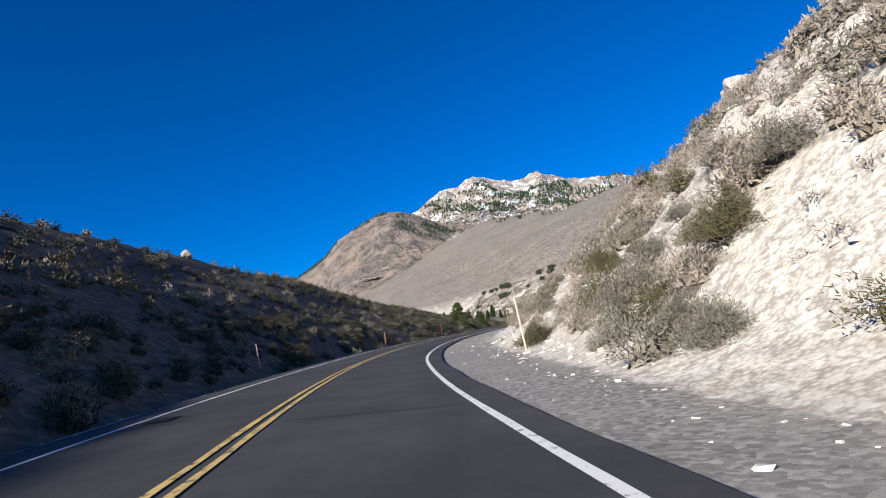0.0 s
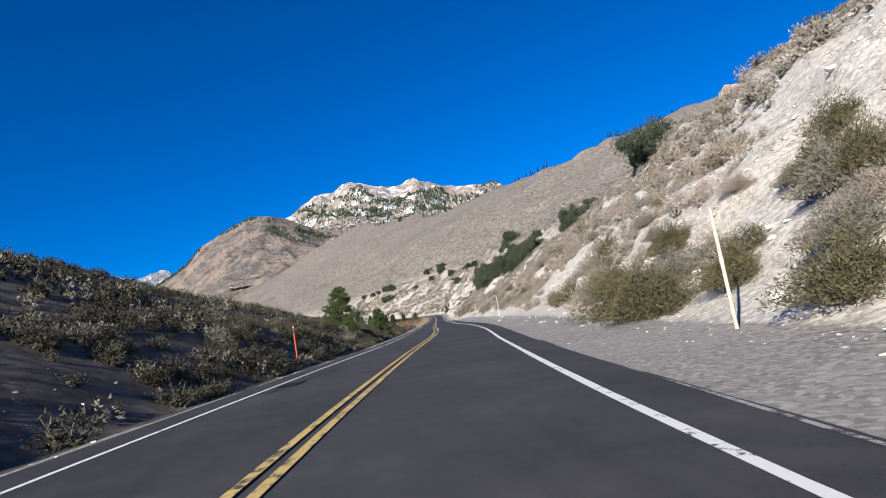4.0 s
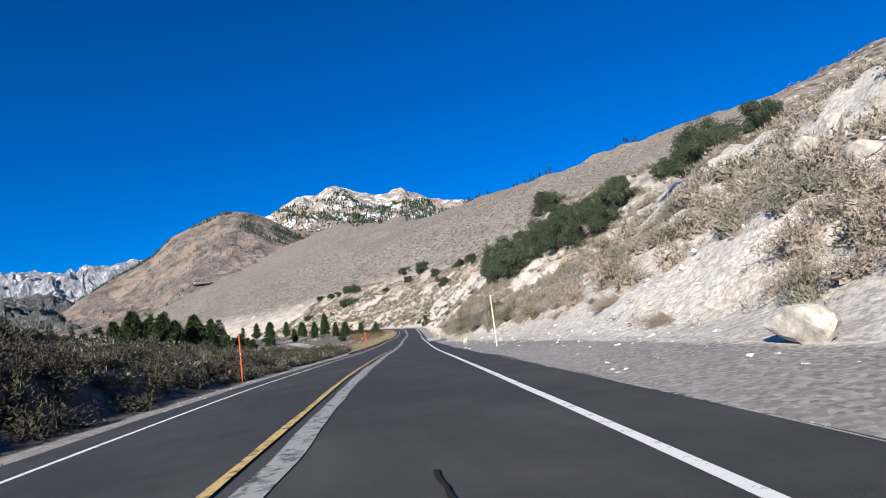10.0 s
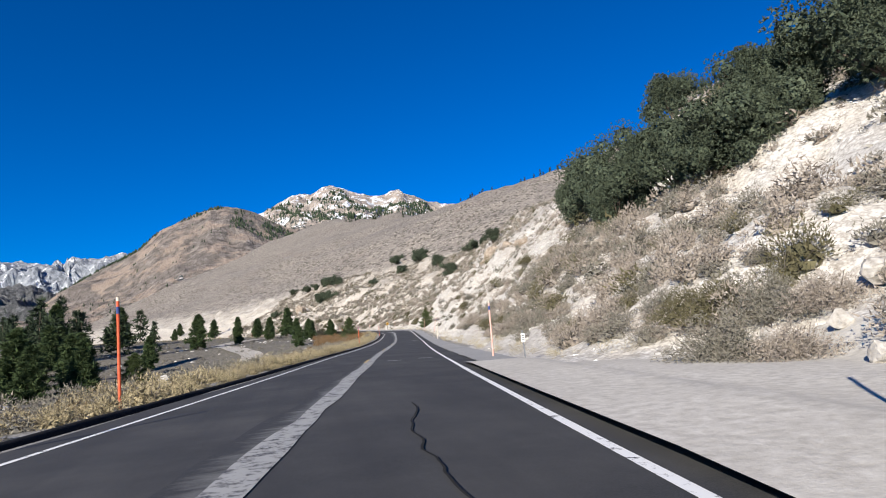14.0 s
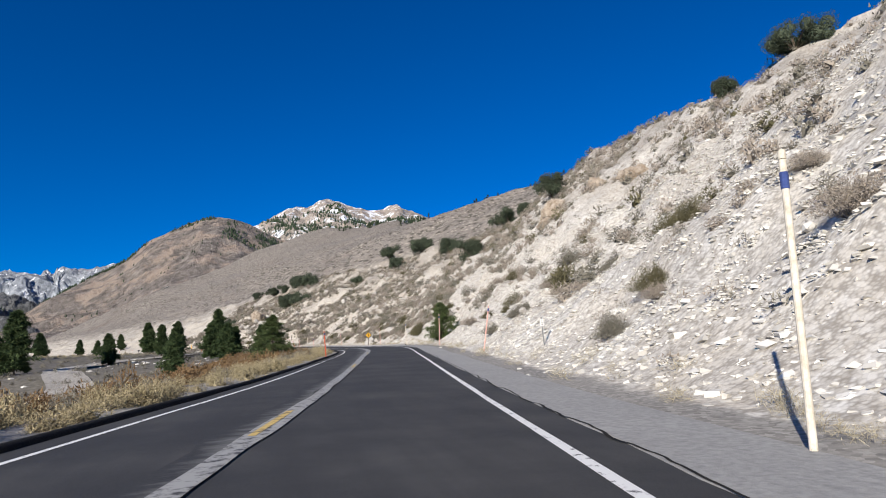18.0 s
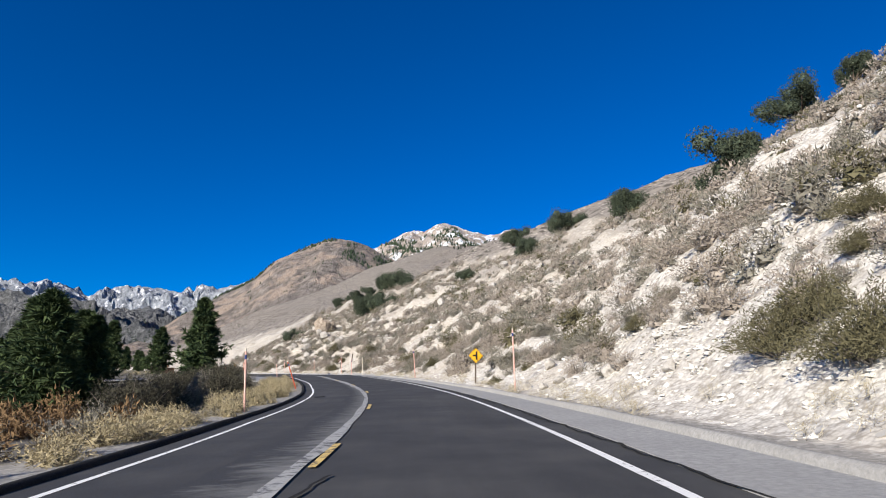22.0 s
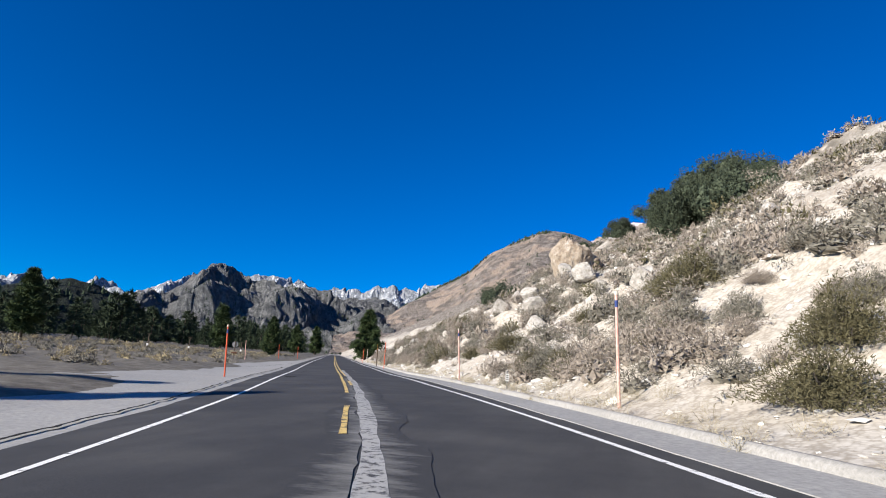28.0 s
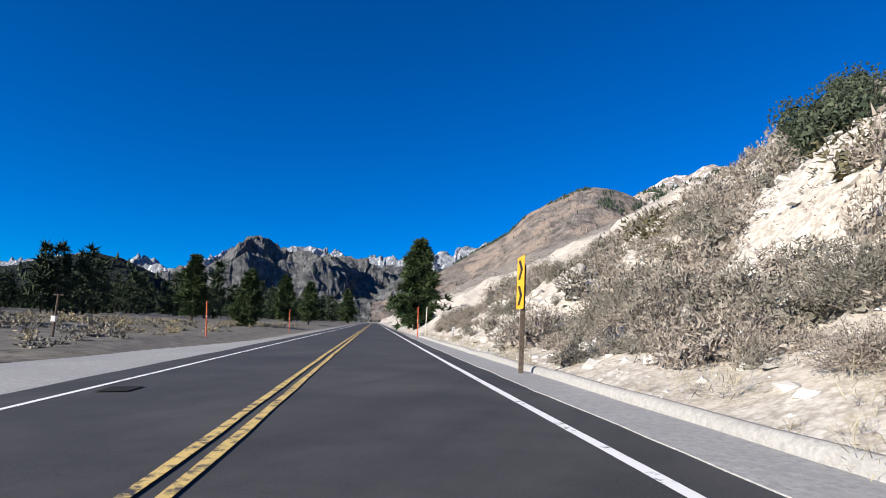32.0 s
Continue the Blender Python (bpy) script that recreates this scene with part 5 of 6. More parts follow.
for k, (s, u, size) in enumerate([(78, 9.6, 0.7), (81, 9.8, 0.5), (163.8, 8.7, 1.5), (225.6, 9.8, 1.5), (198.2, 12.7, 1.3), (199.1, 6.7, 0.75), (408.3, 17.6, 2.8), (410.5, 18.4, 1.8), (399, 9.3, 0.65), (453, 43, 2.8), (65.4, -36.7, 2.4), (180.8, 26.4, 2.4), (169.4, 20.5, 1.3), (231.4, 12.6, 0.8), (232.2, 14.7, 1.4), (516.2, 17.4, 2.0), (513.2, 11, 1.3), (485.4, 19.6, 2.4), (487, 21, 1.8), (482.2, 26.6, 2.6), (494.6, 20.4, 1.3), (377.5, 7.8, 0.7), (375.8, 8.1, 0.6), (188, 8.0, 0.45), (186.5, 7.3, 0.3), (236, 9.8, 0.5), (243, 10.5, 0.7), (240, 9.0, 0.5), (229, 11, 0.9), (233, 12, 0.8), (27, 8.2, 0.5), (30, 8.6, 0.4), (35, 8.4, 0.5), (324, 10.0, 1.0), (330, 11, 0.8), (318, 11, 0.9),
                                  (366, 9.0, 0.6), (371, 9.2, 0.9), (375, 8.6, 0.7), (379, 9.6, 1.0), (383, 9.4, 0.8), (436, 29.5, 2.0), (428, 33, 2.4), (422, 31, 1.8), (444, 36, 2.6), (448, 42, 2.2), (432, 24, 1.6), (416, 27, 2.0), (404, 30, 1.6), (455, 30, 2.8), (461, 34, 2.4), (459, 22, 1.5), (470, 30, 2.8), (478, 36, 3.0), (470, 20, 1.6), (447, 10.5, 0.7), (452, 9.8, 0.5),
                                  (460, 10.5, 0.8), (478, 10.6, 0.9), (484, 11, 0.8), (489, 9.8, 1.0), (494, 15, 2.2), (500, 17, 3.2), (506, 18, 3.0), (497, 20, 3.2), (510, 16, 2.4), (504, 21, 2.6), (515, 19, 2.6), (520, 15, 1.8), (526, 10.0, 1.1), (529, 9.2, 0.9), (533, 9.8, 1.0), (539, 10, 0.9), (544, 11, 1.2), (174, 21, 1.6), (180, 24, 1.8), (196, 23, 1.6), (110, 20, 1.8), (95, 18, 1.6), (63, 20, 2.0), (20, 24, 2.6), (45, 33, 3.6)]):
    boulder(s, u, size, 53 * k, "pale angular boulder resting on the scree bank", k)
for k, (s, u, size, tall) in enumerate([(60, 40, 5.0, 0.9), (109.7, 38.6, 5.0, 0.7), (344, 36.5, 7.0, 0.7), (350, 34.5, 7.5, 0.7), (357.8, 31.5, 6.5, 0.7), (363, 35, 7, 0.7), (118, 33, 4.0, 0.7), (235, 29, 3.4, 0.8), (240, 27, 2.6, 0.8), (276, 40, 4, 0.8)]):
    boulder(s, u, size, 37 * k, "weathered tan rock outcrop on the bank", k + 2, tall, 0.46, TOWER, "rock_outcrop")
boulder(508.5, 23.4, 6.4, 20, "tall tan rock tower standing on the bank", 1, 1.2, 0.26, TOWER, "rock_tower")
boulder(511.5, 25.8, 5.0, 80, "broken shoulder of the tan rock tower", 4, 1.0, 0.25, TOWER, "rock_tower")
boulder(446.8, -12.2, 1.3, 10, "white rounded boulder beside the turnout", 3, 0.9, 0.1)


def forest():
    """Far pines beyond the flat: low-poly crowns, too many to count."""
    tiers = []
    for k in range(3):
        limb, leaf = conifer(10, 2.4 + 0.5 * k, 0.08, 13, FARPINE, 0.15, 3, 5, 0.34, 1.7)
        stem = rods(np.array([[0, 0, -0.5]]), np.array([[0, 0, 9.0]]), np.array([0.18]), np.array([0.03]))
        tiers.append(as_template(stem, leaf))
    rng = np.random.default_rng(77)
    s, u = thrown(900, 470, 1050, -150, -18, lambda s, u: np.clip((s - 520) / 120, 0, 1) * np.clip((-u - 14 - knots(s, (520, 62), (640, 34), (800, 6), (1000, 0))) / 16, 0, 1) * 0.5, 311)
    pts = on_ground(s, u, 0.1)
    x, y = rng.uniform(-760, -140, 1000), rng.uniform(590, 1330, 1000)
    keep = (x < -155 - 0.30 * (y - 590)) & (rng.random(1000) < 0.75)
    low = np.stack([x[keep], y[keep], valley_z(x, y)[keep]], -1)
    x, y = rng.uniform(-440, -50, 560), rng.uniform(1030, 1900, 560)
    more = np.stack([x, y, valley_z(x, y) + 0.5], -1)[(x < -50 - 0.25 * (y - 1030))]
    s, u = thrown(70, 255, 470, -140, -60, lambda s, u: 0.6 + 0 * s, 313)
    pts = np.concatenate([pts, low, more, on_ground(s, u, 0.1)])
    scatter("far_pine_woods", tiers, pts, 0.8 + 0.8 * rng.random(len(pts)), [BARK, FARPINE], "dark pine woods beyond the flat", "trees", seed=97)
    s, u = thrown(420, 380, 1300, 500, 556, lambda s, u: np.clip(0.15 + 0.5 * fractal(s / 40, u / 200, 71, 2), 0, 1), 317)
    keep = u > 515
    scatter("ridge_pines", tiers, on_ground(s, u, 0.2)[keep], 0.55 + 0.4 * rng.random(keep.sum()), [BARK, FARPINE], "small pines along the skyline of the hillside", "trees", seed=98)


forest()

# ---------------------------------------------------------------- road details
def crack(pts, width, seed, label="black tar-sealed crack in the asphalt"):
    """A meandering tar line through the given places on the road."""
    p = np.array(pts, float)
    cut = np.r_[0, np.cumsum(np.linalg.norm(np.diff(p, axis=0), axis=1))]
    a = np.arange(0, cut[-1], 0.15)
    s, u = np.interp(a, cut, p[:, 0]), np.interp(a, cut, p[:, 1])
    s, u = s + 0.07 * fractal(a / 0.5, a * 0, seed, 3), u + 0.07 * fractal(a / 0.6, a * 0, seed + 3, 3)
    w = width * (0.7 + 0.5 * abs(fractal(a / 0.8, a * 0, seed + 5, 2)))
    t = np.gradient(np.stack([s, u], 1), axis=0)
    t /= np.linalg.norm(t, axis=1)[:, None]
    rows = []
    for side in (-0.5, 0.5):
        ss, uu = s - t[:, 1] * w * side, u + t[:, 0] * w * side
        x, y, z = on_line(ss, uu)
        rows.append(np.stack([x, y, z + 0.050 + crown(uu) - 0.08], -1))
    v = np.stack(rows, 1).reshape(-1, 3)
    return tagged(new("road_crack", mesh_of("road_crack", v, sheet(len(a), 2)[:, ::-1], [TAR], None, True)), label, "road crack", kind="structure")


for k, (pts, w) in enumerate([([(150, 2.6), (153, 2.3), (157, 1.9), (160, 1.9)], 0.09), ([(149.5, 1.4), (151, 1.3), (152, 1.6), (154, 1.2)], 0.08), ([(151.8, 1.8), (151.9, 0.9)], 0.06), ([(73, -2.9), (76, -2.5), (78, -2.3)], 0.07), ([(9, 3.4), (9.5, 0.4)], 0.06), ([(24, 3.3), (24.6, -2.8)], 0.05), ([(129, -3.0), (136, -2.2), (142, -2.0)], 0.08), ([(134, 2.9), (134.4, 0.8)], 0.05),
                             ([(222, 2.4), (226, 1.8), (229, 1.9)], 0.05), ([(238, -2.9), (238.5, 3.2)], 0.05), ([(312, -3.2), (318, -2.4), (326, -2.6), (334, -2.2)], 0.12), ([(341, -3.1), (339, 3.2)], 0.05), ([(345, -1.2), (352, -0.6), (357, 0.2)], 0.08), ([(376, -2.8), (376.5, -0.6)], 0.05), ([(397, 2.6), (397.4, 1.0)], 0.06), ([(394, 3.4), (394.6, -3.0)], 0.07), ([(392, 0.9), (393, 0.7), (394.4, 0.9)], 0.09),
                             ([(433, -2.9), (433.4, -0.6)], 0.05), ([(472, -2.8), (472.3, -1.0)], 0.05), ([(490, -2.6), (494, -2.4)], 0.1), ([(424, -5), (440, -4.9), (458, -4.8), (482, -4.9), (505, -4.8)], 0.16), ([(436, -12), (445, -8), (452, -5)], 0.09), ([(500, -7.6), (512, -6), (524, -5)], 0.12), ([(210, 4.9), (232, 4.6), (262, 4.5), (292, 4.42), (320, 4.4)], 0.08), ([(330, 4.4), (362, 4.42), (392, 4.4), (430, 4.42)], 0.10)]):
    crack(pts, w * 0.6, 300 + 3 * k)


def patch(s, u, length, width, mat, label, seed):
    """A short worn mark lying on the road."""
    return tagged(strip("road_mark", s, s + length, u, u + width, 0.049, mat, 0.12, 0.03, seed), label, "road mark", kind="structure")


for k, (s, u) in enumerate([(287.4, 0.6), (286.6, 2.5), (288.2, 2.3), (243, 0.9), (218, 0.3), (243.6, 2.4), (498.5, 0.9)]):
    patch(s, u, 0.25, 0.7, GRIND, "small pale scuffed mark on the asphalt", 500 + k)
for k, s in enumerate([4, 66, 108, 147, 209, 307, 372, 434, 472, 517]):
    patch(s + 8, -3.05, 0.9, 0.55, TAR, "dark stained patch beside the edge line", 540 + k)


def dirt_road():
    p = np.array([(262, -95), (296, -70), (318, -50), (332, -38), (339, -33), (354, -35), (372, -42), (392, -46), (412, -38), (426, -25), (436, -17), (442, -12)], float)
    cut = np.r_[0, np.cumsum(np.linalg.norm(np.diff(p, axis=0), axis=1))]
    a = np.arange(0, cut[-1], 1.5)
    s, u = np.interp(a, cut, p[:, 0]), np.interp(a, cut, p[:, 1])
    for c in range(8):
        s[1:-1], u[1:-1] = (s[:-2] + s[2:] + s[1:-1]) / 3, (u[:-2] + u[2:] + u[1:-1]) / 3
    t = np.gradient(np.stack([s, u], 1), axis=0)
    t /= np.linalg.norm(t, axis=1)[:, None]
    rows = []
    for q in np.linspace(-2.6, 2.6, 6):
        ss, uu = s - t[:, 1] * q, u + t[:, 0] * q
        x, y, _ = on_line(ss, uu)
        rows.append(np.stack([x, y, np.maximum(ground_z(s, u, False), ground_z(ss, uu)) + 0.12], -1))
    v = np.stack(rows, 1).reshape(-1, 3)
    tagged(new("dirt_road", mesh_of("dirt_road", v, sheet(len(a), 6), [SCREE], None, True)), "pale dirt side road winding over the valley floor", "road", kind="structure")


dirt_road()


# ---------------------------------------------------------------- poles and signs
def tube(name, radius, z0, z1, mat, sides=12, taper=1.0):
    bm = bmesh.new()
    bmesh.ops.create_cone(bm, cap_ends=True, segments=sides, radius1=radius, radius2=radius * taper, depth=z1 - z0, matrix=Matrix.Translation((0, 0, (z0 + z1) / 2)))
    edges = [e for e in bm.edges if all(abs(v.co.z - z1) < 1e-5 for v in e.verts)]
    bmesh.ops.bevel(bm, geom=edges, offset=radius * 0.3, segments=2, affect="EDGES")
    return from_bm(name, bm, mat)


def slab(name, w, d, h, mat, bevel=0.004, m=Matrix()):
    bm = bmesh.new()
    bmesh.ops.create_cube(bm, size=1, matrix=Matrix.Diagonal((w, d, h, 1)))
    if bevel:
        bmesh.ops.bevel(bm, geom=bm.edges[:], offset=bevel, segments=2, affect="EDGES")
    bmesh.ops.transform(bm, matrix=m, verts=bm.verts[:])
    return from_bm(name, bm, mat)


def prism(name, outline, depth, mat, bevel=0.0):
    """A flat plate in the x-z plane, its front towards -y."""
    bm = bmesh.new()
    front = [bm.verts.new((x, -depth / 2, z)) for x, z in outline]
    back = [bm.verts.new((x, depth / 2, z)) for x, z in outline]
    bm.faces.new(front)
    bm.faces.new(back[::-1])
    for k in range(len(outline)):
        j = (k + 1) % len(outline)
        bm.faces.new((front[k], back[k], back[j], front[j]))
    bmesh.ops.recalc_face_normals(bm, faces=bm.faces[:])
    return from_bm(name, bm, mat)


def heading(s):
    tx, ty = np.interp(s, LS, LT[:, 0]), np.interp(s, LS, LT[:, 1])
    return math.degrees(math.atan2(-tx, ty))


def marker_pole(s, u, height, mat, label, lean=(0, 0), band=None):
    """A snow pole: a tapered shaft with a painted band and a cap at the top. lean: degrees to the right and ahead."""
    root = new("marker_pole")
    x, y, z = spot(s, u)
    root.matrix_basis = pose(x, y, z, -lean[1], lean[0], heading(s))
    part("shaft", tube("shaft", 0.042, -0.25, height, mat, 12, 0.9), root)
    if band:
        part("band", tube("band", 0.044, height - 0.34, height - 0.14, band, 12), root, "painted band near the top")
        part("cap", tube("cap", 0.041, height - 0.005, height + 0.1, POLE_WHITE, 12), root, "white cap")
    else:
        part("collar", tube("collar", 0.046, height * 0.55, height * 0.55 + 0.1, POLE_WHITE, 12), root, "white reflective collar")
    return tagged(root, label, "marker pole", "snow poles along the road")


W, O, PK = "weathered white wooden snow pole beside the road", "bright orange snow pole beside the road", "faded orange snow pole with a white cap"
for s, u, h, mat, lab, lean, band in [(21.7, 7.8, 2.4, POLE_WHITE, W, (-4, 0), None), (71.5, 7.8, 2.6, POLE_WHITE, W, (0, 0), None), (114.6, 8, 2.5, POLE_WHITE, W, (0, 0), None), (142, 7.9, 2.4, POLE_WHITE, W, (2, 0), None),
                                      (180.8, 6.4, 2.7, POLE_WHITE, W, (-2, 0), None), (223, 5.6, 2.7, POLE_WHITE, W, (-2, 0), None), (241.5, 5.7, 2.5, POLE_PINK, PK, (-1, 0), BLUE), (289.9, 6.0, 3.1, POLE_WHITE, W, (2, 0), BLUE),
                                      (314.9, 7.5, 2.9, POLE_PINK, PK, (9, 0), BLUE), (337, 7.4, 3.2, POLE_PINK, PK, (1, 0), BLUE), (353, 6.3, 3.0, POLE_WHITE, W, (-2, 0), BLUE), (378.5, 7.5, 3.2, POLE_PINK, PK, (-2, 0), BLUE),
                                      (402.6, 6.6, 2.8, POLE_PINK, PK, (-5, 0), BLUE), (426.7, 5.6, 2.4, POLE_WHITE, W, (-4, 0), None), (433, 5.4, 2.2, POLE_PINK, PK, (-3, 0), BLUE), (444.5, 6.8, 3.1, POLE_PINK, PK, (-5, 0), BLUE),
                                      (462, 6.9, 3, POLE_PINK, PK, (-3, 0), BLUE), (480.5, 6.2, 2.8, POLE_PINK, PK, (-5, 0), BLUE), (517.5, 5.1, 2.9, POLE_ORANGE, O, (-1, 0), None), (565.8, 4.9, 2.5, POLE_ORANGE, O, (-1, 0), None),
                                      (567, 5.6, 2.5, POLE_WHITE, W, (1, 0), None), (600, 6, 2.4, POLE_ORANGE, O, (0, 0), None), (36, -8.4, 1.7, POLE_PINK, PK, (-4, 0), None), (64, -7.6, 1.9, POLE_PINK, PK, (-2, 0), None),
                                      (87.5, -7.8, 2.1, POLE_ORANGE, O, (1, 0), BLUE), (147, -7.0, 2.4, POLE_ORANGE, O, (-1, 0), BLUE), (182, -7, 2.6, POLE_ORANGE, O, (-2, 0), None), (202, -8.8, 0.9, POLE_ORANGE, O, (-2, 0), None),
                                      (226.5, -4.9, 2.3, POLE_ORANGE, O, (-1, 0), None), (233, -5.6, 2.8, POLE_ORANGE, O, (-2, 0), BLUE), (282.4, -4.5, 2.5, POLE_ORANGE, O, (-2, 0), BLUE), (326.2, -3.5, 2.2, POLE_ORANGE, O, (-4, 0), BLUE),
                                      (372.6, -5.1, 2.4, POLE_PINK, PK, (-3, 0), BLUE), (397.2, -4.6, 2.3, POLE_ORANGE, O, (-20, 0), BLUE), (430, -5.2, 1.9, POLE_PINK, PK, (-5, 0), None), (479.8, -5.9, 2.6, POLE_ORANGE, O, (-4, 0), BLUE),
                                      (532.4, -11.3, 2.5, POLE_PINK, PK, (-4, 0), None), (558, -9.2, 2.3, POLE_ORANGE, O, (-4, 0), None), (588.7, -7.8, 2.5, POLE_ORANGE, O, (-2, 0), None)]:
    marker_pole(s, u, h, mat, lab, lean, band)


def delineator(s, u, height, lean, label):
    """A thin steel post with a small white plate near its top."""
    root = new("mile_marker_post")
    x, y, z = spot(s, u)
    root.matrix_basis = pose(x, y, z, 0, lean, heading(s))
    part("post", slab("post", 0.06, 0.03, height + 0.2, STEEL, 0.006, Matrix.Translation((0, 0, height / 2 - 0.1))), root)
    plate = part("plate", slab("plate", 0.15, 0.012, 0.32, SIGN_WHITE, 0.004, Matrix.Translation((0, -0.024, height - 0.28))), root, "small white plate")
    for k in range(3):
        part("bar", slab("bar", 0.09, 0.006, 0.03, SIGN_BLACK, 0.0, Matrix.Translation((0, -0.034, height - 0.2 - 0.08 * k))), plate)
    return tagged(root, label, "road marker", "mile markers")


delineator(25.2, 8.1, 0.85, -4, "short steel marker post with a white plate")
delineator(238.1, 6.3, 1.15, -3, "steel marker post with a white plate")
delineator(307.4, 8.9, 1.35, -3, "steel marker post with a white plate")
delineator(473, 6.8, 0.75, -2, "short steel marker post with a white plate")
delineator(553.9, 6.3, 0.95, 0, "steel marker post with a white plate")


def rounded(points, r, n=4):
    """An outline with rounded corners."""
    out, p = [], [Vector(q) for q in points]
    for k, c in enumerate(p):
        a, b = (p[k - 1] - c).normalized(), (p[(k + 1) % len(p)] - c).normalized()
        for j in range(n + 1):
            t = j / n
            out.append(((1 - t) ** 2 * (c + a * r) + 2 * t * (1 - t) * c + t * t * (c + b * r))[:])
    return out


def warning_sign():
    root = new("warning_sign")
    x, y, z = spot(387.2, 7.6)
    root.matrix_basis = pose(x, y, z, 0, 0, heading(387.2) + 4)
    part("post", slab("post", 0.09, 0.09, 2.6, BARK, 0.008, Matrix.Translation((0, 0.06, 1.1))), root, "brown wooden post")
    c, h = 1.95, 0.54
    plate = part("panel", prism("panel", rounded([(-h, c), (0, c - h), (h, c), (0, c + h)], 0.06), 0.008, SIGN_YELLOW), root, "yellow diamond panel")
    for a in range(4):
        m = Matrix.Translation((0, -0.009, c)) @ Matrix.Rotation(math.radians(45 + 90 * a), 4, "Y") @ Matrix.Translation((0, 0, h * 0.645))
        part("border", slab("border", h * 1.2, 0.006, 0.02, SIGN_BLACK, 0.0, m), plate)
    part("symbol_stem", slab("symbol_stem", 0.13, 0.006, 0.58, SIGN_BLACK, 0.0, Matrix.Translation((0.05, -0.010, c))), plate, "black stem of a side road symbol")
    part("symbol_arm", slab("symbol_arm", 0.22, 0.006, 0.12, SIGN_BLACK, 0.0, Matrix.Translation((-0.125, -0.0105, c))), plate, "black arm of a side road symbol")
    for dz in (-0.3, 0.3):
        part("bolt", tube("bolt", 0.012, -0.006, 0.006, STEEL, 8), plate, at=Matrix.Translation((0, -0.012, c + dz * 1.2)) @ Matrix.Rotation(math.pi / 2, 4, "X"))
    tagged(root, "yellow diamond side road warning sign on a wooden post", "road sign")


def camp_sign():
    root = new("campground_sign")
    x, y, z = spot(453.7, 9.3)
    root.matrix_basis = pose(x, y, z, 0, -6, heading(455) - 6)
    part("post", slab("post", 0.09, 0.09, 1.9, BARK, 0.008, Matrix.Translation((0.02, 0.06, 0.7))), root, "dark wooden post")
    plate = part("panel", prism("panel", rounded([(-0.36, 1.0), (0.36, 1.0), (0.36, 1.72), (-0.36, 1.72)], 0.05), 0.01, SIGN_BROWN), root, "brown square panel")
    part("tent_symbol", prism("tent_symbol", [(-0.20, 1.16), (-0.07, 1.16), (0.0, 1.30), (0.07, 1.16), (0.20, 1.16), (0.03, 1.52), (0.05, 1.57), (0.02, 1.58), (0, 1.55), (-0.02, 1.58), (-0.05, 1.57), (-0.03, 1.52)], 0.008, SIGN_WHITE), plate, "white tent symbol", Matrix.Translation((0, -0.008, 0)))
    for a, (w, h, px, pz) in enumerate([(0.66, 0.018, 0, 1.03), (0.66, 0.018, 0, 1.69), (0.018, 0.64, -0.33, 1.36), (0.018, 0.64, 0.33, 1.36)]):
        part("border", slab("border", w, 0.006, h, SIGN_WHITE, 0.0, Matrix.Translation((px, -0.0075, pz))), plate)
    tagged(root, "brown square campground sign with a white tent on a leaning post", "road sign")
    old = new("wooden_post")
    x, y, z = spot(454.3, 11.5)
    old.matrix_basis = pose(x, y, z, 0, 2, heading(455))
    part("shaft", slab("shaft", 0.14, 0.14, 1.9, BARK, 0.012, Matrix.Translation((0, 0, 0.65))), old)
    part("top_cap", slab("top_cap", 0.15, 0.15, 0.05, STEEL, 0.006, Matrix.Translation((0, 0, 1.62))), old)
    tagged(old, "dark weathered wooden post on the bank", "post")


def arrow_sign():
    """A yellow arrow board seen nearly from its edge."""
    root = new("arrow_sign")
    x, y, z = spot(529.5, 5.0)
    root.matrix_basis = pose(x, y, z, 0, 1, heading(531) - 93)
    part("post", slab("post", 0.11, 0.11, 3.0, BARK, 0.01, Matrix.Translation((0, 0.07, 1.25))), root, "dark wooden post")
    plate = part("panel", prism("panel", rounded([(-0.46, 1.65), (0.46, 1.65), (0.46, 2.95), (-0.46, 2.95)], 0.05), 0.012, SIGN_YELLOW), root, "yellow panel")
    for dz in (1.98, 2.62):
        part("chevron", prism("chevron", [(-0.28, dz + 0.24), (-0.02, dz + 0.24), (0.30, dz), (-0.02, dz - 0.24), (-0.28, dz - 0.24), (0.04, dz)], 0.008, SIGN_BLACK), plate, "black chevron", Matrix.Translation((0, -0.010, 0)))
    tagged(root, "yellow and black arrow board on a dark wooden post", "road sign")


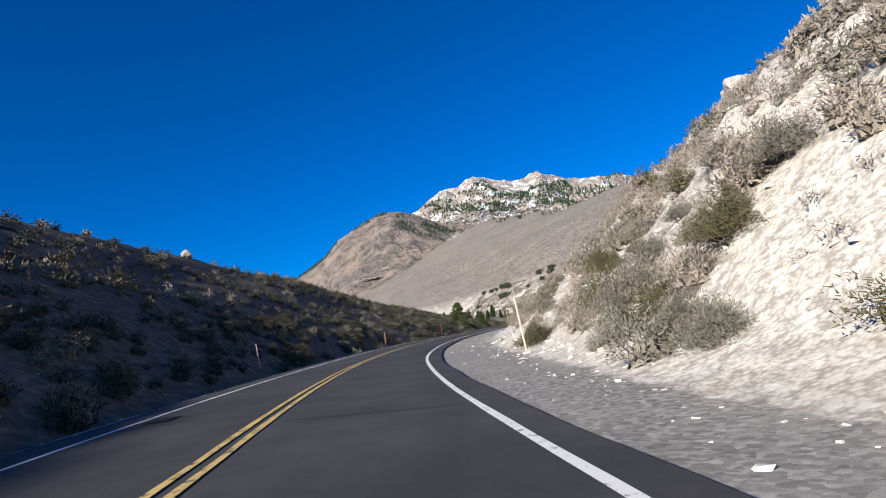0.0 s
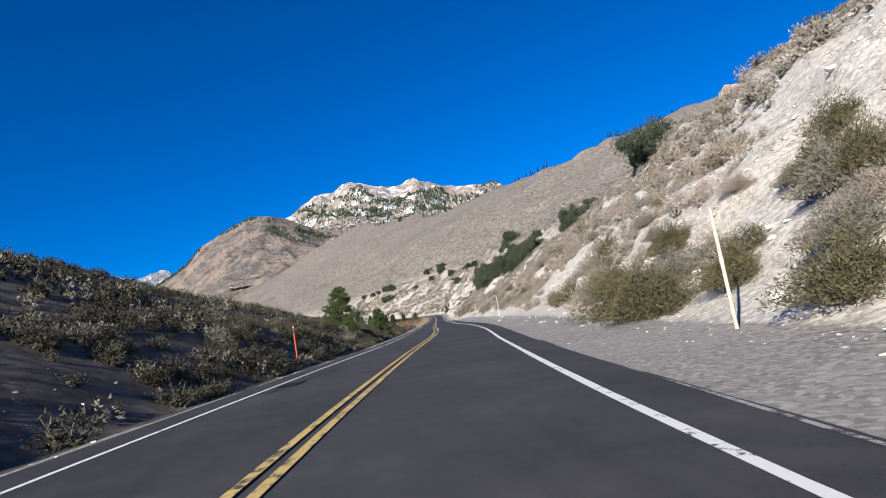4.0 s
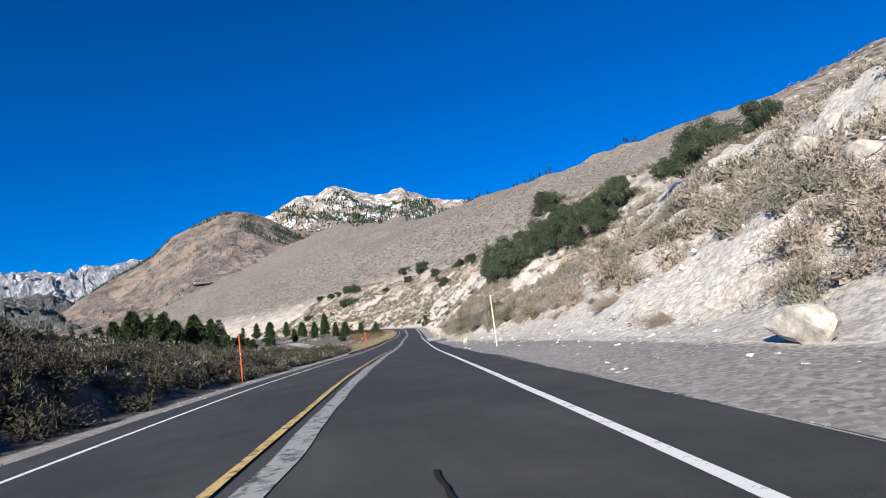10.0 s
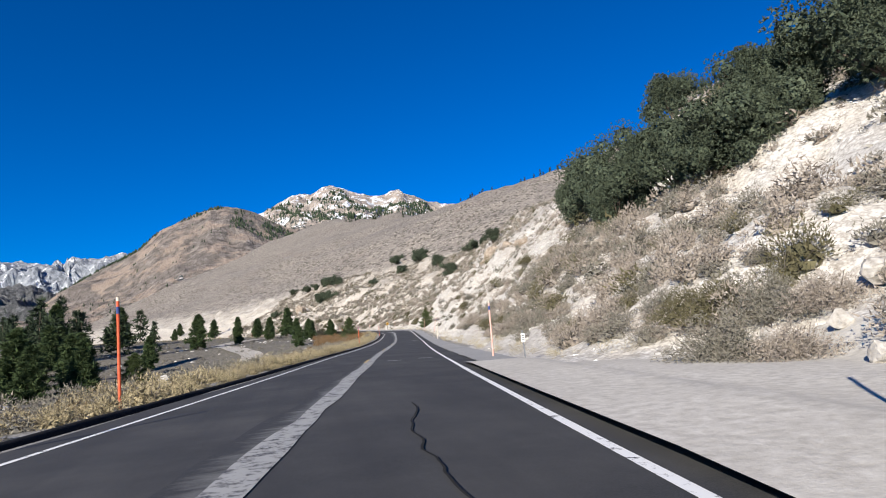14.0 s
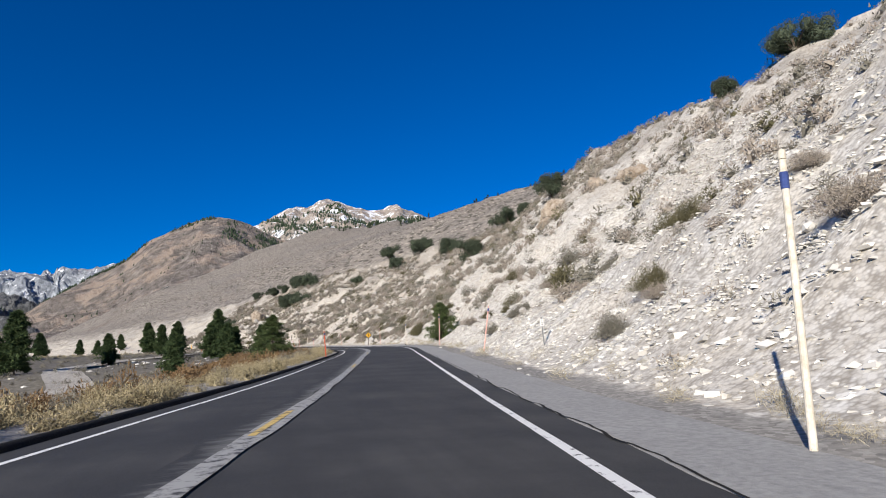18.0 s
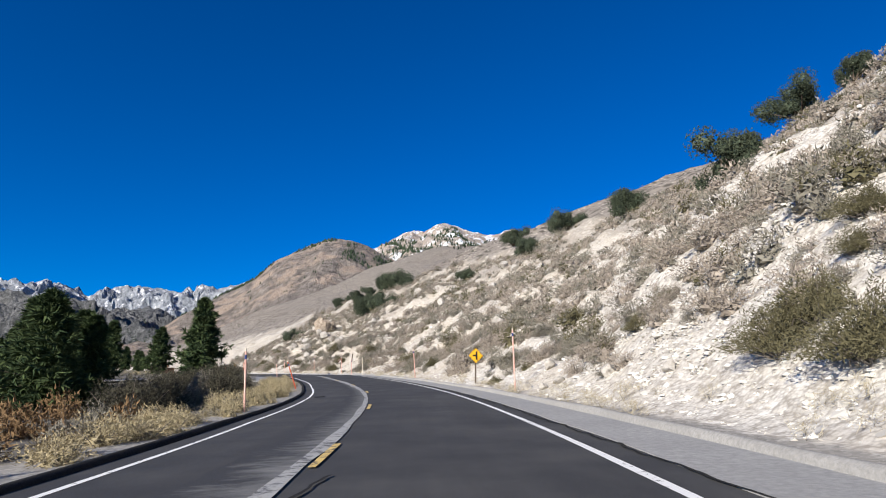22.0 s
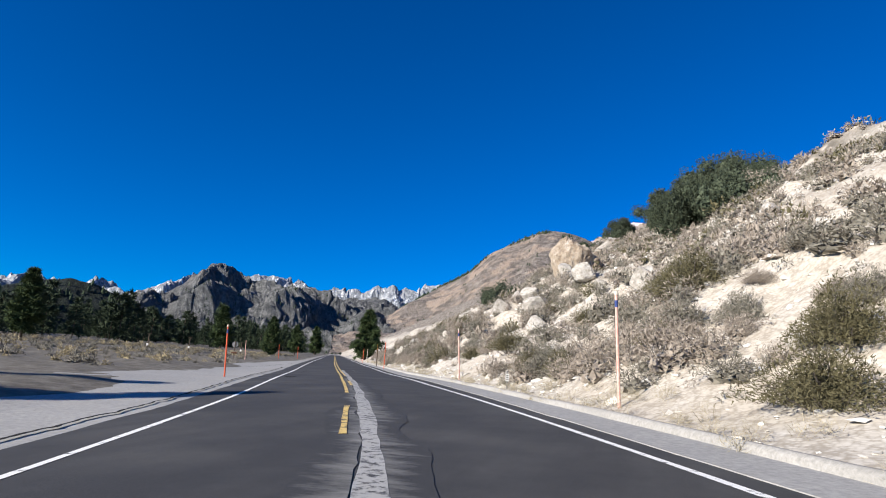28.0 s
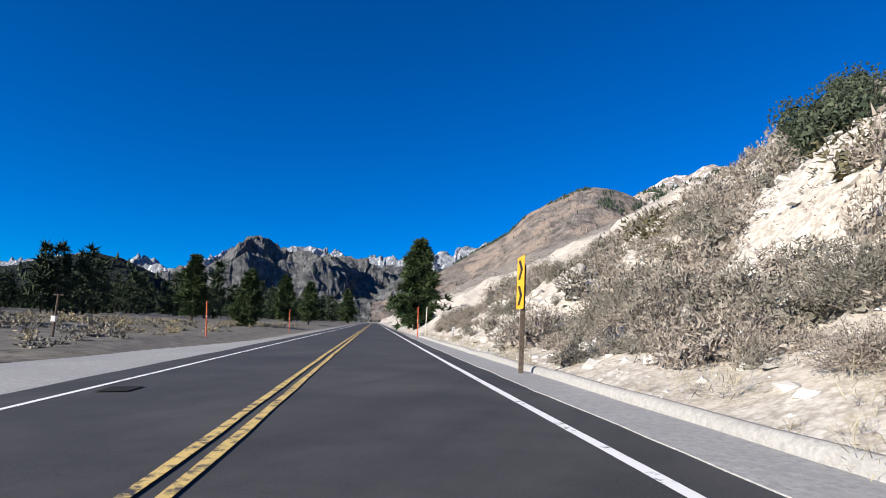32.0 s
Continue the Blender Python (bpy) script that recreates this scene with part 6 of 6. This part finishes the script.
def turnout_sign():
    root = new("notice_board")
    x, y, z = spot(470, -17.5)
    root.matrix_basis = pose(x, y, z, 0, 0, heading(470) + 8)
    for px in (-0.75, 0.75):
        part("post", slab("post", 0.12, 0.12, 1.75, BARK, 0.01, Matrix.Translation((px, 0.08, 0.65))), root)
    board = part("board", slab("board", 2.0, 0.06, 0.95, SIGN_BROWN, 0.01, Matrix.Translation((0, 0, 1.02))), root, "brown wooden board")
    for k in range(4):
        part("bar", slab("bar", 1.4 - 0.2 * (k % 2), 0.006, 0.07, SIGN_BLACK, 0.0, Matrix.Translation((0, -0.034, 1.32 - 0.2 * k))), board)
    tagged(root, "brown wooden notice board standing beyond the turnout", "sign")


def stop_back():
    root = new("octagonal_sign")
    x, y, z = spot(533, -12.8)
    root.matrix_basis = pose(x, y, z, 0, 0, heading(508) + 175)
    part("post", slab("post", 0.08, 0.08, 2.5, BARK, 0.006, Matrix.Translation((0, 0.05, 1.05))), root, "brown wooden post")
    a = [math.radians(22.5 + 45 * k) for k in range(8)]
    part("panel", prism("panel", [(0.40 * math.cos(t), 1.9 + 0.40 * math.sin(t)) for t in a], 0.008, STEEL), root, "bare grey back of an octagonal panel")
    part("street_plate", slab("street_plate", 0.7, 0.02, 0.16, SIGN_BROWN, 0.003, Matrix.Translation((0, 0.11, 0.85))), root, "small brown plate")
    tagged(root, "octagonal sign seen from its grey back on a wooden post", "road sign")


def utility_post(s, u, h, label):
    root = new("utility_post")
    x, y, z = spot(s, u)
    root.matrix_basis = pose(x, y, z, 0, 1, heading(s))
    part("shaft", tube("shaft", 0.06, -0.3, h, BARK, 10, 0.9), root)
    part("box", slab("box", 0.22, 0.16, 0.28, SIGN_WHITE, 0.015, Matrix.Translation((0, -0.12, h * 0.42))), root, "small white box")
    part("crossbar", slab("crossbar", 0.5, 0.05, 0.06, BARK, 0.006, Matrix.Translation((0, 0, h - 0.05))), root)
    tagged(root, label, "post", "posts on the flat")


warning_sign()
camp_sign()
arrow_sign()
turnout_sign()
stop_back()
utility_post(548, -14, 2.1, "thin wooden post with a crossbar on the flat")
utility_post(540.7, -19.9, 2.3, "thin wooden post with a small white box")
utility_post(536, -24, 2.4, "thin wooden post with a crossbar on the flat")
